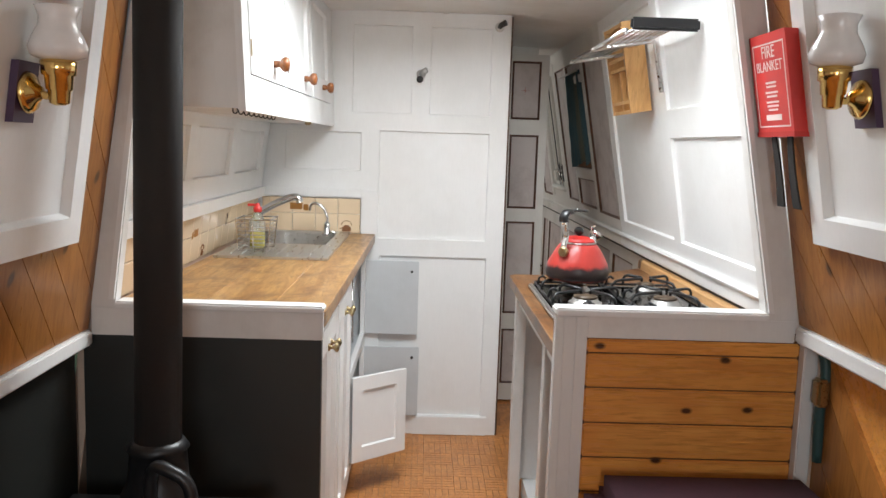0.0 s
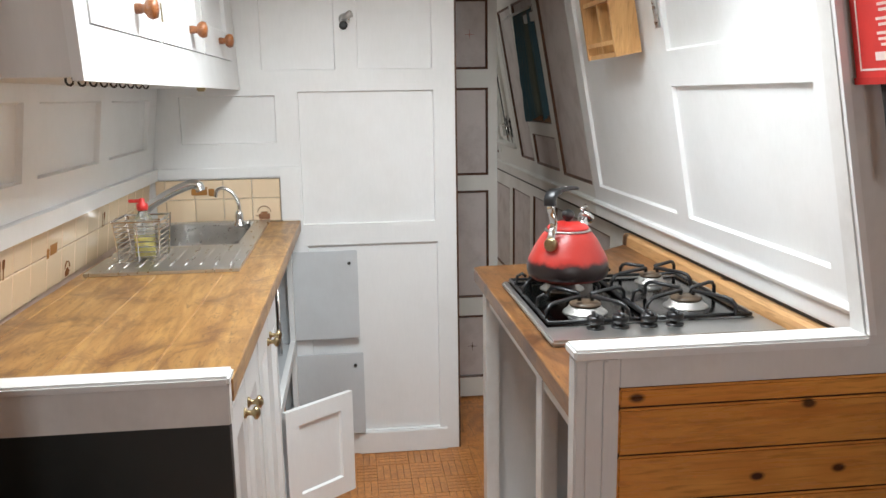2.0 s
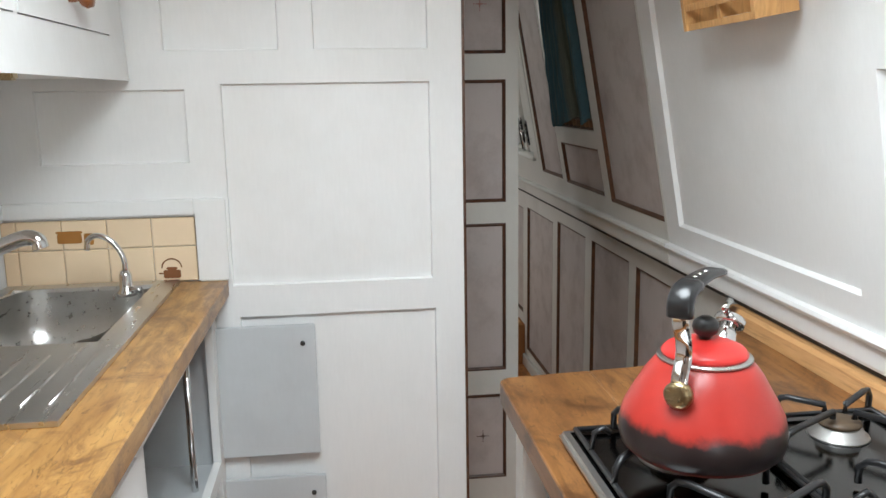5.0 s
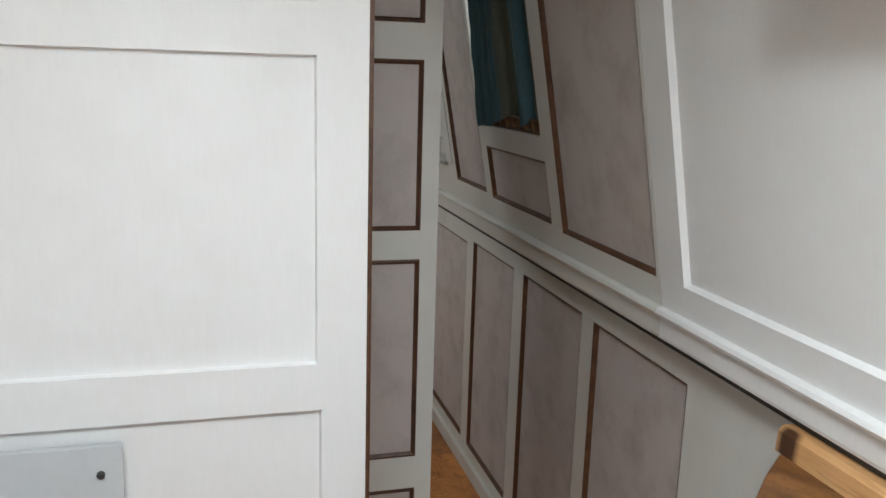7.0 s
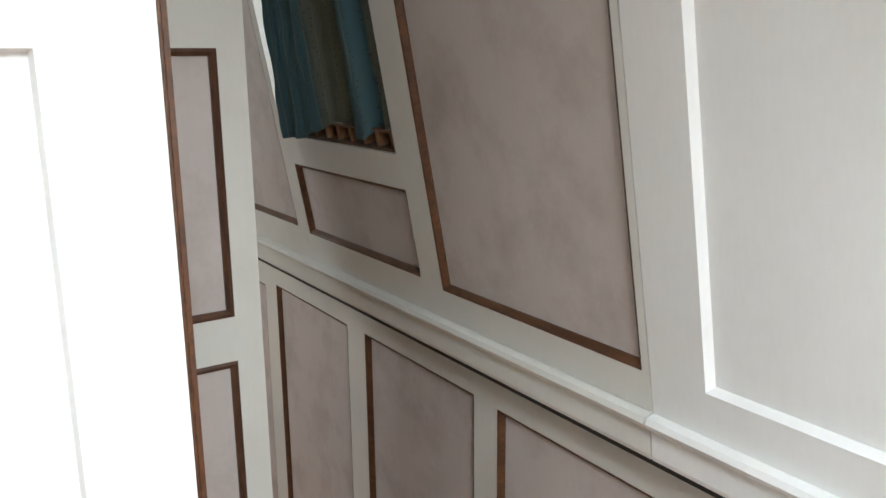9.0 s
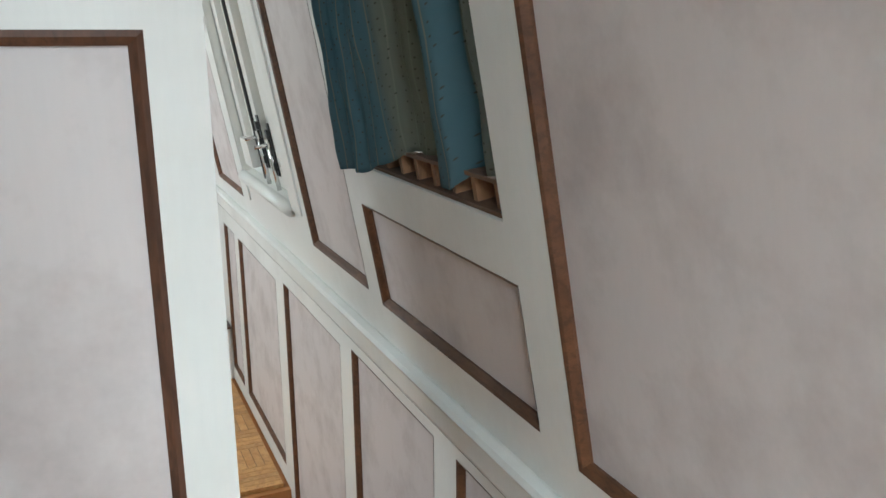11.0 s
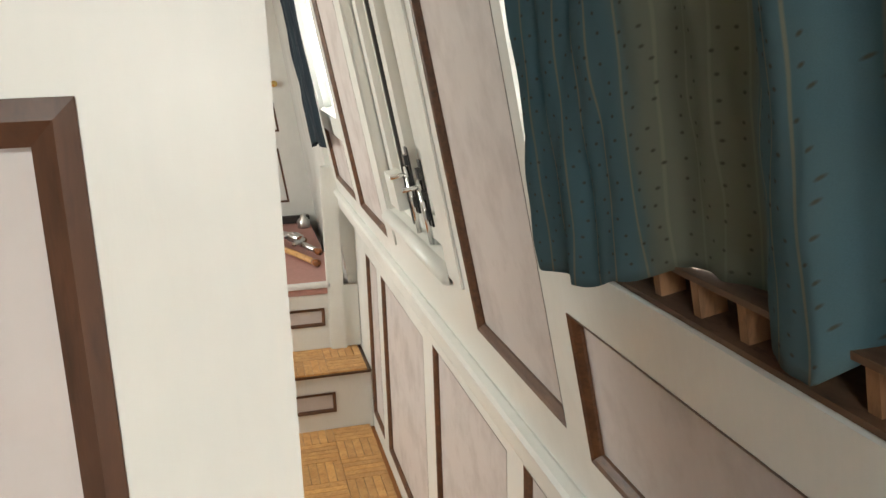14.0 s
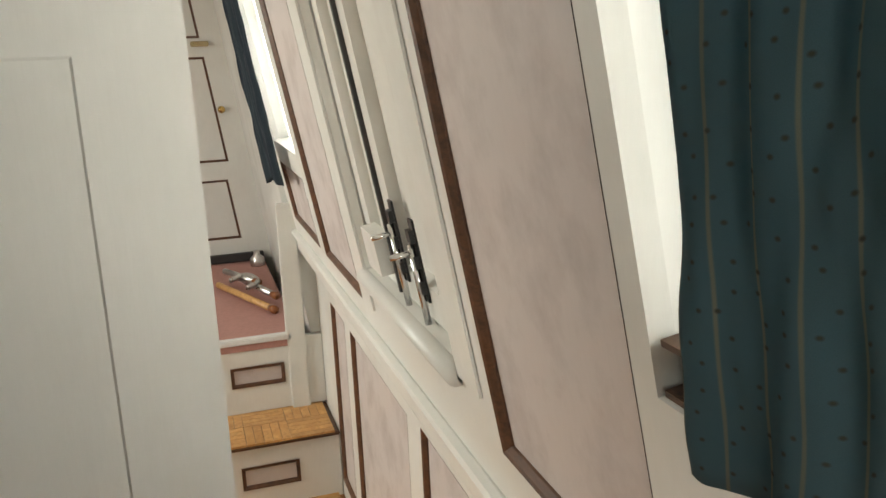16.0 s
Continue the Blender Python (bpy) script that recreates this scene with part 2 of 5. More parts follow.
def fabric(name, blue, olive, scale=1.0):
    """Woven curtain cloth: blue with olive bands, stripes of stitching and dark slubs."""
    m, t, b = nodes_of(name)
    uv = t.nodes.new("ShaderNodeUVMap").outputs[0]
    s = t.nodes.new("ShaderNodeSeparateXYZ")
    t.links.new(uv, s.inputs[0])
    wob = t.nodes.new("ShaderNodeMath")
    wob.operation, wob.inputs[1].default_value = "MULTIPLY_ADD", 0.16
    t.links.new(noisy(t, coords(t, (3, 6, 2)), 3.0, 3), wob.inputs[0])
    t.links.new(s.outputs[0], wob.inputs[2])
    band = t.nodes.new("ShaderNodeValToRGB")
    band.color_ramp.interpolation = "EASE"
    els = band.color_ramp.elements
    els[0].position, els[0].color = 0.16, (0.8, 0.8, 0.8, 1)
    els[1].position, els[1].color = 0.24, (0.0, 0.0, 0.0, 1)
    for pos, val in ((0.42, 0.15), (0.50, 1.0), (0.68, 0.9), (0.76, 0.08), (0.95, 0.0)):
        e_ = els.new(pos)
        e_.color = (val, val, val, 1)
    t.links.new(wob.outputs[0], band.inputs[0])
    c = mixrgb(t, band.outputs[0], blue, olive)
    fl = t.nodes.new("ShaderNodeMath")
    fl.operation, fl.inputs[1].default_value = "PINGPONG", 0.5
    k = t.nodes.new("ShaderNodeMath")
    k.operation, k.inputs[1].default_value = "MULTIPLY", 17.0
    t.links.new(s.outputs[0], k.inputs[0])
    t.links.new(k.outputs[0], fl.inputs[0])
    stripe = ramp(t, fl.outputs[0], 0.06, 0.02)
    c = mixrgb(t, stripe, c, [min(1, x * 1.05 + 0.02) for x in olive])
    vo = t.nodes.new("ShaderNodeTexVoronoi")
    mp = t.nodes.new("ShaderNodeMapping")
    mp.inputs["Scale"].default_value = (24, 40, 1)
    t.links.new(uv, mp.inputs[0])
    t.links.new(mp.outputs[0], vo.inputs["Vector"])
    vo.voronoi_dimensions = "2D"
    vo.inputs["Scale"].default_value, vo.inputs["Randomness"].default_value = 1.0, 0.55
    c = mixrgb(t, ramp(t, vo.outputs["Distance"], 0.12, 0.04), c, [0.4 * x for x in olive])
    weave = noisy(t, mp.outputs[0], 30, 2)
    c = mixrgb(t, 1.0, c, mixrgb(t, weave, (0.8, 0.8, 0.8), (1.15, 1.15, 1.15)), "MULTIPLY")
    t.links.new(c, b.inputs["Base Color"])
    b.inputs["Roughness"].default_value = 0.9
    tr = t.nodes.new("ShaderNodeBsdfTranslucent")
    t.links.new(c, tr.inputs[0])
    mx = t.nodes.new("ShaderNodeMixShader")
    mx.inputs[0].default_value = 0.3
    t.links.new(b.outputs[0], mx.inputs[1])
    t.links.new(tr.outputs[0], mx.inputs[2])
    t.links.new(mx.outputs[0], t.nodes["Material Output"].inputs[0])
    bump(t, b, weave, 0.3, 0.002)
    return m


CURTAIN = fabric("blue_curtain_cloth", (0.064, 0.125, 0.148), (0.135, 0.140, 0.105))
CURTAIN2 = fabric("dark_curtain_cloth", (0.014, 0.022, 0.034), (0.02, 0.034, 0.045))


def glass_mat():
    m, t, b = nodes_of("window_glass")
    b.inputs["Transmission Weight"].default_value = 1
    b.inputs["Roughness"].default_value = 0.02
    b.inputs["IOR"].default_value = 1.45
    return m


GLASS = glass_mat()
m_, t_, b_ = nodes_of("clear_bottle")
b_.inputs["Transmission Weight"].default_value, b_.inputs["Roughness"].default_value = 0.85, 0.08
b_.inputs["Base Color"].default_value = (0.85, 0.87, 0.84, 1)
BOTTLE = m_
YELLOW = plain("yellow_washing_up_liquid", (0.75, 0.62, 0.03), 0.2)
GROUND = plain("towpath_grass", (0.07, 0.10, 0.035), 0.9, 0.4, 3)


# ---- mesh helpers ----
def thing(name, at, label, category, group="", kind=""):
    e = new(name)
    e.location = at
    e.empty_display_size = 0.05
    return tagged(e, label, category, group, kind)


def part(name, bm, material, parent=None, label="", smooth=False):
    me = bpy.data.meshes.new(name)
    bm.normal_update()
    bm.to_mesh(me)
    bm.free()
    me.materials.append(material)
    if smooth:
        me.polygons.foreach_set("use_smooth", [True] * len(me.polygons))
    ob = new(name, me)
    if parent:
        ob.parent = parent
        ob.matrix_parent_inverse = Matrix.Translation(-parent.location) if parent.type == "EMPTY" else Matrix()
    if label:
        ob["label"] = label
    return ob


def structure(name, bm, material, label, category="wall"):
    return tagged(part(name, bm, material), label, category, "", "structure")


def box(bm, x0, y0, z0, x1, y1, z1, bev=0.0, m=None):
    r = bmesh.ops.create_cube(bm, size=1, matrix=Matrix.Translation(((x0 + x1) / 2, (y0 + y1) / 2, (z0 + z1) / 2)) @ Matrix.Diagonal((abs(x1 - x0), abs(y1 - y0), abs(z1 - z0), 1)))
    vs = r["verts"]
    if bev:
        es = list({e for v in vs for e in v.link_edges})
        out = bmesh.ops.bevel(bm, geom=es, offset=bev, segments=2, affect="EDGES")
        vs = [v for v in {v for f in out["faces"] for v in f.verts} | {v for v in vs if v.is_valid}]
    if m is not None:
        bmesh.ops.transform(bm, matrix=m, verts=vs)
    return bm


def B(x0, y0, z0, x1, y1, z1, bev=0.0, m=None):
    return box(bmesh.new(), x0, y0, z0, x1, y1, z1, bev, m)


def lathe(bm, profile, centre, axis=(0, 0, 1), seg=24):
    """A turned solid: profile of (radius, height) along axis from centre."""
    q = Vector((0, 0, 1)).rotation_difference(Vector(axis)).to_matrix()
    rings = []
    for r, h in profile:
        rings.append([bm.verts.new(Vector(centre) + q @ Vector((max(r, 1e-4) * math.cos(a), max(r, 1e-4) * math.sin(a), h))) for a in [2 * math.pi * i / seg for i in range(seg)]])
    for a, b in zip(rings, rings[1:]):
        for i in range(seg):
            bm.faces.new((a[i], a[(i + 1) % seg], b[(i + 1) % seg], b[i]))
    bm.faces.new(rings[0][::-1])
    bm.faces.new(rings[-1])
    bmesh.ops.recalc_face_normals(bm, faces=bm.faces[:])
    return bm


def tube(bm, pts, r, seg=10, closed=False):
    """A round bar along a line of points; r may be a list."""
    pts = [Vector(p) for p in pts]
    n = len(pts)
    rings = []
    up = Vector((0.13, 0.21, 0.97))
    for i, p in enumerate(pts):
        if closed:
            d = pts[(i + 1) % n] - pts[i - 1]
        else:
            d = pts[min(i + 1, n - 1)] - pts[max(i - 1, 0)]
        d.normalize()
        a = d.cross(up)
        if a.length < 1e-3:
            a = d.cross(Vector((1, 0, 0)))
        a.normalize()
        b = d.cross(a)
        rr = r[i] if isinstance(r, (list, tuple)) else r
        rings.append([bm.verts.new(p + rr * (math.cos(t) * a + math.sin(t) * b)) for t in [2 * math.pi * k / seg for k in range(seg)]])
    pairs = list(zip(rings, rings[1:])) + ([(rings[-1], rings[0])] if closed else [])
    for a, b in pairs:
        for i in range(seg):
            bm.faces.new((a[i], a[(i + 1) % seg], b[(i + 1) % seg], b[i]))
    if not closed:
        bm.faces.new(rings[0][::-1])
        bm.faces.new(rings[-1])
    bmesh.ops.recalc_face_normals(bm, faces=bm.faces[:])
    return bm


def curve_pts(pts, n=8):
    """A smooth line through the points."""
    pts = [Vector(p) for p in pts]
    ext = [2 * pts[0] - pts[1], *pts, 2 * pts[-1] - pts[-2]]
    out = []
    for i in range(1, len(ext) - 2):
        p0, p1, p2, p3 = ext[i - 1:i + 3]
        for k in range(n):
            t = k / n
            out.append(0.5 * (2 * p1 + (p2 - p0) * t + (2 * p0 - 5 * p1 + 4 * p2 - p3) * t * t + (3 * p1 - p0 - 3 * p2 + p3) * t ** 3))
    return out + [pts[-1]]


def prism(bm, poly, lo, hi, axis="z"):
    """A solid of a flat outline, from lo to hi along the axis."""
    def at(a, b, c):
        return {"z": (a, b, c), "y": (a, c, b), "x": (c, a, b)}[axis]
    f = [bm.verts.new(at(a, b, lo)) for a, b in poly]
    g = [bm.verts.new(at(a, b, hi)) for a, b in poly]
    bm.faces.new(f)
    bm.faces.new(g)
    for i in range(len(poly)):
        bm.faces.new((f[i], f[(i + 1) % len(poly)], g[(i + 1) % len(poly)], g[i]))
    bmesh.ops.recalc_face_normals(bm, faces=bm.faces[:])
    return bm


def slab(mp, rect, holes, front, back, lip=0.0):
    """A board on the surface mp(a, b, depth) with rectangular holes whose edges slope by lip."""
    bm = bmesh.new()
    a0, b0, a1, b1 = rect
    A = sorted({a0, a1, *(h[0] for h in holes), *(h[2] for h in holes)})
    Bs = sorted({b0, b1, *(h[1] for h in holes), *(h[3] for h in holes)})
    quad = lambda *ps: bm.faces.new([bm.verts.new(mp(*p)) for p in ps])
    for p, q in zip(A, A[1:]):
        for r, s in zip(Bs, Bs[1:]):
            ca, cb = (p + q) / 2, (r + s) / 2
            if any(h[0] < ca < h[2] and h[1] < cb < h[3] for h in holes):
                continue
            quad((p, r, front), (q, r, front), (q, s, front), (p, s, front))
            quad((p, r, back), (q, r, back), (q, s, back), (p, s, back))
    for k, (p, r, q, s) in enumerate([rect, *holes]):
        e = 0 if k == 0 else lip
        o = [(p, r), (q, r), (q, s), (p, s)]
        i = [(p + e, r + e), (q - e, r + e), (q - e, s - e), (p + e, s - e)]
        for n in range(4):
            quad((*o[n], front), (*o[(n + 1) % 4], front), (*i[(n + 1) % 4], back), (*i[n], back))
    bmesh.ops.remove_doubles(bm, verts=bm.verts[:], dist=1e-5)
    bmesh.ops.recalc_face_normals(bm, faces=bm.faces[:])
    return bm


def ring(mp, rect, width, d_out, d_in, sub=0.0):
    """A mitred moulding round the inside of rect."""
    bm = bmesh.new()
    p, r, q, s = rect
    w = width
    o = [(p, r), (q, r), (q, s), (p, s)]
    c = [(p + w * 0.45, r + w * 0.45), (q - w * 0.45, r + w * 0.45), (q - w * 0.45, s - w * 0.45), (p + w * 0.45, s - w * 0.45)]
    i = [(p + w, r + w), (q - w, r + w), (q - w, s - w), (p + w, s - w)]
    mid = d_out * 0.35 + d_in * 0.65 + 0.003
    for n in range(4):
        m = (n + 1) % 4
        for e, f, g, h in ((o, c, d_out, mid), (c, i, mid, d_in), (i, i, d_in, d_in - 0.006)):
            vs = [bm.verts.new(mp(*v)) for v in ((*e[n], g), (*e[m], g), (*f[m], h), (*f[n], h))]
            bm.faces.new(vs)
    bmesh.ops.remove_doubles(bm, verts=bm.verts[:], dist=1e-5)
    bmesh.ops.recalc_face_normals(bm, faces=bm.faces[:])
    return bm


def panelled(name, label, mp, rect, panels, frame_mat, panel_mat, mould=None, windows=(), depth=0.011, thick=0.03, lip=0.004, mw=0.013):
    """A framed wall: backing board, proud frame, one sunk panel in each opening, mouldings."""
    w = structure(name, slab(mp, rect, list(windows), -depth - 0.004, -depth - thick), frame_mat, label)
    part("frame", slab(mp, rect, [*panels, *windows], 0.0, -depth - 0.003, lip), frame_mat, w)
    for p in panels:
        part("panel", slab(mp, (p[0] - 0.002, p[1] - 0.002, p[2] + 0.002, p[3] + 0.002), [], -depth + 0.001, -depth - 0.0035), panel_mat, w)
        if mould:
            part("moulding", ring(mp, p, mw, 0.0005, -depth + 0.004), mould, w)
    return w


def R_up(y, z, d):
    return (0.805 - 0.18 * (z - 1.0) - 0.984 * d, y, z - 0.177 * d)


def R_lo(y, z, d):
    return (0.865 - d, y, z)


def L_up(y, z, d):
    return (-(0.80 - 0.13 * (z - 0.9)) + d, y, z)


def bulk(x, z, d):
    return (x, 3.565 - d, z)


def SR(y, z, d):
    return (0.815 - 0.19 * (z - 0.896) - d, y, z)


def SL(y, z, d):
    return (-(0.828 - 0.14 * (z - 0.847)) + d, y, z)


CEILZ = 1.865
# ---- outside ----
structure("ground", B(-60, -60, -1.2, 60, 60, -1.0), GROUND, "grassy bank outside the boat windows", "ground")

# ---- shell: floors, ceilings ----
floor = structure("floor", B(-0.95, -1.6, -0.05, 0.95, 5.45, -0.012), FLOORGAP, "worn brown parquet floor of the galley and passage", "floor")
floor_bow = structure("floor_bow", B(-0.95, 5.45, -0.05, 0.95, 7.6, 0.198), FLOORGAP, "raised parquet floor before the bow steps", "floor")
# Hatch hole is assumed; its deep lining keeps lamp light off the passage.
structure("ceiling", slab(lambda x, y, d: (x, y, CEILZ - 0.02 * (x / 0.7) ** 2 - d), (-0.75, -1.6, 0.75, 7.6), [(-0.24, 1.92, 0.40, 2.68)], 0.0, -0.05), CEIL, "white painted board ceiling with an assumed roof hatch opening", "ceiling")
structure("trim_assumed_hatch", slab(lambda x, y, d: (x, y, CEILZ + 0.05 - d), (-0.27, 1.89, 0.43, 2.71), [(-0.24, 1.92, 0.40, 2.68)], 0.06, -0.27), WHITE, "white lining of the assumed roof hatch, deep to limit light spill", "trim")
structure("trim_ceiling", B(-0.012, 2.85, CEILZ - 0.012, 0.012, 3.56, CEILZ + 0.002, 0.003), CEIL, "white cover strip along the ceiling boards", "trim")
# Opening cut for the added stern lamp; this wall stays out of view.
structure("wall_stern", slab(lambda x, z, d: (x, -1.6 + d, z), (-0.95, -0.05, 0.95, 1.9), [(-0.35, 0.80, 0.35, 1.70)], 0.0, -0.05), CREAM, "plain cream wall behind the saloon with an added fill-light opening")

# ---- galley walls ----
T2 = 1.80
panelled("wall_galley_right", "white panelled galley side wall leaning inwards", R_up, (1.87, 0.945, 3.587, 1.86),
         [(2.06, 1.0, 2.72, 1.35), (2.06, 1.44, 2.72, T2), (2.80, 1.0, 3.51, T2)], WHITE, WHITE, None, depth=0.012, lip=0.0065)
panelled("wall_bulkhead", "white panelled bulkhead at the end of the galley", bulk, (-0.86, 0.0, 0.283, 1.86),
         [(-0.675, 1.18, -0.349, 1.345), (-0.39, 1.43, -0.136, T2), (-0.058, 1.43, 0.204, T2), (-0.27, 0.886, 0.206, 1.356), (-0.258, 0.088, 0.212, 0.81)],
         WHITE, WHITE, None, depth=0.012, lip=0.003)
part("edge_strip", B(0.2835, 3.563, 0.0, 0.290, 3.606, 1.855, 0.002), BROWN, bpy.data.objects["wall_bulkhead"], "dark wooden edge strip")
panelled("wall_galley_left", "white panelled galley side wall over a tiled splashback", L_up, (1.87, 1.10, 3.553, 1.86),
         [(1.95, 1.172, 2.385, 1.335), (2.47, 1.172, 2.915, 1.335), (3.01, 1.172, 3.45, 1.335)], WHITE, WHITE, None, depth=0.014, lip=0.006)
structure("trim_splashback", slab(L_up, (1.87, 1.058, 3.553, 1.0985), [], 0.018, -0.03), WHITE, "white rail over the tiled splashback", "trim")
structure("wall_galley_left_low", slab(L_up, (1.87, 0.0, 3.553, 1.057), [], -0.012, -0.05), GROUT, "backing of the tiled splashback")
structure("trim_corner", B(-0.343, 3.545, 0.905, -0.275, 3.566, 1.098, 0.003), WHITE, "white painted board beside the tiles", "trim")
structure("trim_corner_top", B(-0.772, 3.547, 1.062, -0.343, 3.566, 1.098, 0.003), WHITE, "white rail over the bulkhead tiles", "trim")
structure("baseboard", B(-0.1, 3.553, 0.0, 0.24, 3.566, 0.086, 0.003), WHITE, "white skirting board under the bulkhead panel", "baseboard")


# ---- dado rail along the passage side ----
def rail(name, y0, y1, material, label, lift=0.0):
    bm = bmesh.new()
    prof = [(0.865, 0.886), (0.817, 0.886), (0.815, 0.892), (0.812, 0.925), (0.803, 0.930), (0.800, 0.936), (0.803, 0.943), (0.812, 0.946), (0.865, 0.946)]
    prism(bm, [(a, b + lift) for a, b in prof], y0, y1, "y")
    return structure(name, bm, material, label, "trim")


rail("trim_rail_galley", 1.87, 3.587, WHITE, "white rounded dado rail along the galley wall")
rail("trim_rail_passage", 3.590, 6.55, CREAM, "cream rounded dado rail along the passage wall")
# Solid dark strip puts the shade of the gap below the rail into colour.
structure("trim_shadow_gap", B(0.826, 1.9, 0.874, 0.87, 6.5, 0.8855), DARKFIT_SHADE, "dark strip for the shade in the gap under the dado rail", "trim")

# ---- passage wall, window column and hatch ----
KT = 1.745
WIN1, WIN2, HATCH = (4.085, 1.205, 4.53, 1.64), (5.98, 1.205, 6.40, 1.64), (4.955, 1.062, 5.415, 1.80)
up = panelled("wall_passage", "cream panelled passage wall with dusty pink panels", R_up, (3.589, 0.947, 6.55, 1.86),
              [(3.60, 0.997, 4.012, KT), (4.075, 1.005, 4.50, 1.15), (4.09, 1.675, 4.50, KT), (4.555, 1.012, 4.855, KT), (5.53, 0.990, 5.90, KT), (5.98, 0.99, 6.40, 1.15)],
              CREAM, MAUVE, BROWN, windows=(WIN1, WIN2, HATCH), mw=0.0085)
low = panelled("wall_passage_low", "cream panelled lower passage wall with dusty pink panels", R_lo, (3.30, 0.0, 6.60, 0.874),
               [(3.564, 0.09, 3.949, 0.805), (4.013, 0.09, 4.392, 0.808), (4.47, 0.09, 4.855, 0.806), (4.93, 0.09, 5.40, 0.79), (5.49, 0.25, 6.005, 0.775), (6.075, 0.25, 6.27, 0.775)],
               CREAM, MAUVE, BROWN, mw=0.009)
structure("wall_galley_right_low", slab(R_lo, (1.87, 0.0, 3.298, 0.874), [(2.9, 0.1, 3.25, 0.80)], 0.0, -0.014, 0.006), WHITE, "white lower galley side wall")
part("panel", slab(R_lo, (1.87, 0.0, 3.298, 0.874), [], -0.0145, -0.04), WHITE, bpy.data.objects["wall_galley_right_low"])
structure("baseboard_passage", B(0.851, 3.60, 0.0, 0.8645, 5.44, 0.055, 0.003), CREAM, "cream skirting along the passage", "baseboard")


def window(name, w, label):
    """Aluminium-framed fixed light set in the leaning wall."""
    e = thing(name, R_up((w[0] + w[2]) / 2, w[1], -0.05), label, "window", "", "structure")
    part("window_frame", slab(R_up, (w[0] - 0.01, w[1] - 0.01, w[2] + 0.01, w[3] + 0.01), [(w[0] + 0.02, w[1] + 0.02, w[2] - 0.02, w[3] - 0.02)], -0.055, -0.075), STEEL, e)
    p = part("pane", slab(R_up, (w[0] + 0.018, w[1] + 0.018, w[2] - 0.018, w[3] - 0.018), [], -0.063, -0.067), GLASS, e)
    p.visible_shadow = False
    part("window_lining", slab(R_up, (w[0] - 0.012, w[1] - 0.012, w[2] + 0.012, w[3] + 0.012), [(w[0], w[1], w[2], w[3])], -0.046, -0.054), CREAM, e)
    return e


window("window_1", WIN1, "daylit window behind the blue curtain")
window("window_2", WIN2, "daylit window near the bow steps")


def lerp_table(table, u):
    """Smooth interpolation in a short table of (place, value)."""
    for (a, p), (b, q) in zip(table, table[1:]):
        if u <= b:
            f = (u - a) / (b - a)
            return p + (q - p) * f * f * (3 - 2 * f)
    return table[-1][1]


def curtain(name, y0, y1, z_top, material, label, relief, hem, drape, edge_lean=0.0, ny=120, nz=56):
    """Gathered cloth hanging down the leaning wall: folds by relief, an uneven hem and fine creases."""
    bm = bmesh.new()
    uvl = bm.loops.layers.uv.new("UVMap")
    grid = []
    for i in range(ny + 1):
        u = i / ny
        row = []
        for j in range(nz + 1):
            v = j / nz
            z = z_top + (lerp_table(hem, u) - z_top) * v
            lean = drape * v * (1 - v) * math.sin(3 * u)
            d = lerp_table(relief, u + 0.03 * math.sin(2.4 * v) * (1 - u) * u * 4) * (0.55 + 0.45 * v)
            d += 0.0022 * math.sin(52 * u + 2 * v) + 0.006 * v * noise.noise(Vector((u * 8, v * 5, y0))) + 0.0030 * noise.noise(Vector((u * 26, v * 11, 3 + y0)))
            y = y0 + (y1 - y0) * u + lean - edge_lean * u * (1 - v) + 0.006 * math.sin(9 * u + 3 * v) * v * (1 - u)
            row.append((bm.verts.new(R_up(y, z, d)), u, v))
        grid.append(row)
    for i in range(ny):
        for j in range(nz):
            c = [grid[i][j], grid[i + 1][j], grid[i + 1][j + 1], grid[i][j + 1]]
            f = bm.faces.new([x[0] for x in c])
            for lp, x in zip(f.loops, c):
                lp[uvl].uv = (x[1], x[2])
    ob = part(name, bm, material, None, "", True)
    md = ob.modifiers.new("thickness", "SOLIDIFY")
    md.thickness = 0.0016
    return tagged(ob, label, "curtain")


curtain("curtain", 4.090, 4.450, 1.70, CURTAIN, "blue and olive woven curtain with stitched stripes",
        [(0, -0.020), (0.06, -0.006), (0.13, -0.024), (0.17, -0.036), (0.24, 0.006), (0.30, 0.010), (0.42, -0.018), (0.58, -0.010), (0.72, 0.016), (0.86, 0.026), (1, 0.034)],
        [(0, 1.240), (0.10, 1.243), (0.17, 1.240), (0.24, 1.222), (0.31, 1.224), (0.40, 1.240), (0.55, 1.241), (0.70, 1.226), (0.80, 1.215), (0.92, 1.214), (1, 1.212)], 0.006, 0.05)
curtain("curtain", 6.14, 6.40, 1.70, CURTAIN2, "dark blue curtain drawn to the side of a window",
        [(0, 0.028), (0.2, 0.046), (0.4, 0.028), (0.6, 0.052), (0.8, 0.034), (1, 0.05)],
        [(0, 1.12), (0.35, 1.135), (0.7, 1.115), (1, 1.10)], 0.0)
cr = bmesh.new()
tube(cr, [R_up(4.03, 1.69, 0.03), R_up(4.56, 1.69, 0.03)], 0.006)
tagged(part("curtain_rod", cr, STEEL, None, "", True), "thin metal rod carrying the blue curtain", "rod")

# sill rack of bare wood in the window bottom
rack = thing("sill_rack", R_up(4.3, 1.21, -0.03), "bare wooden slotted rack lying in the window bottom", "rack")
part("shelf", slab(R_up, (4.09, 1.236, 4.525, 1.240), [], -0.004, -0.05), OLDWOOD, rack)
part("base", slab(R_up, (4.09, 1.207, 4.525, 1.211), [], -0.002, -0.05), OLDWOOD, rack)
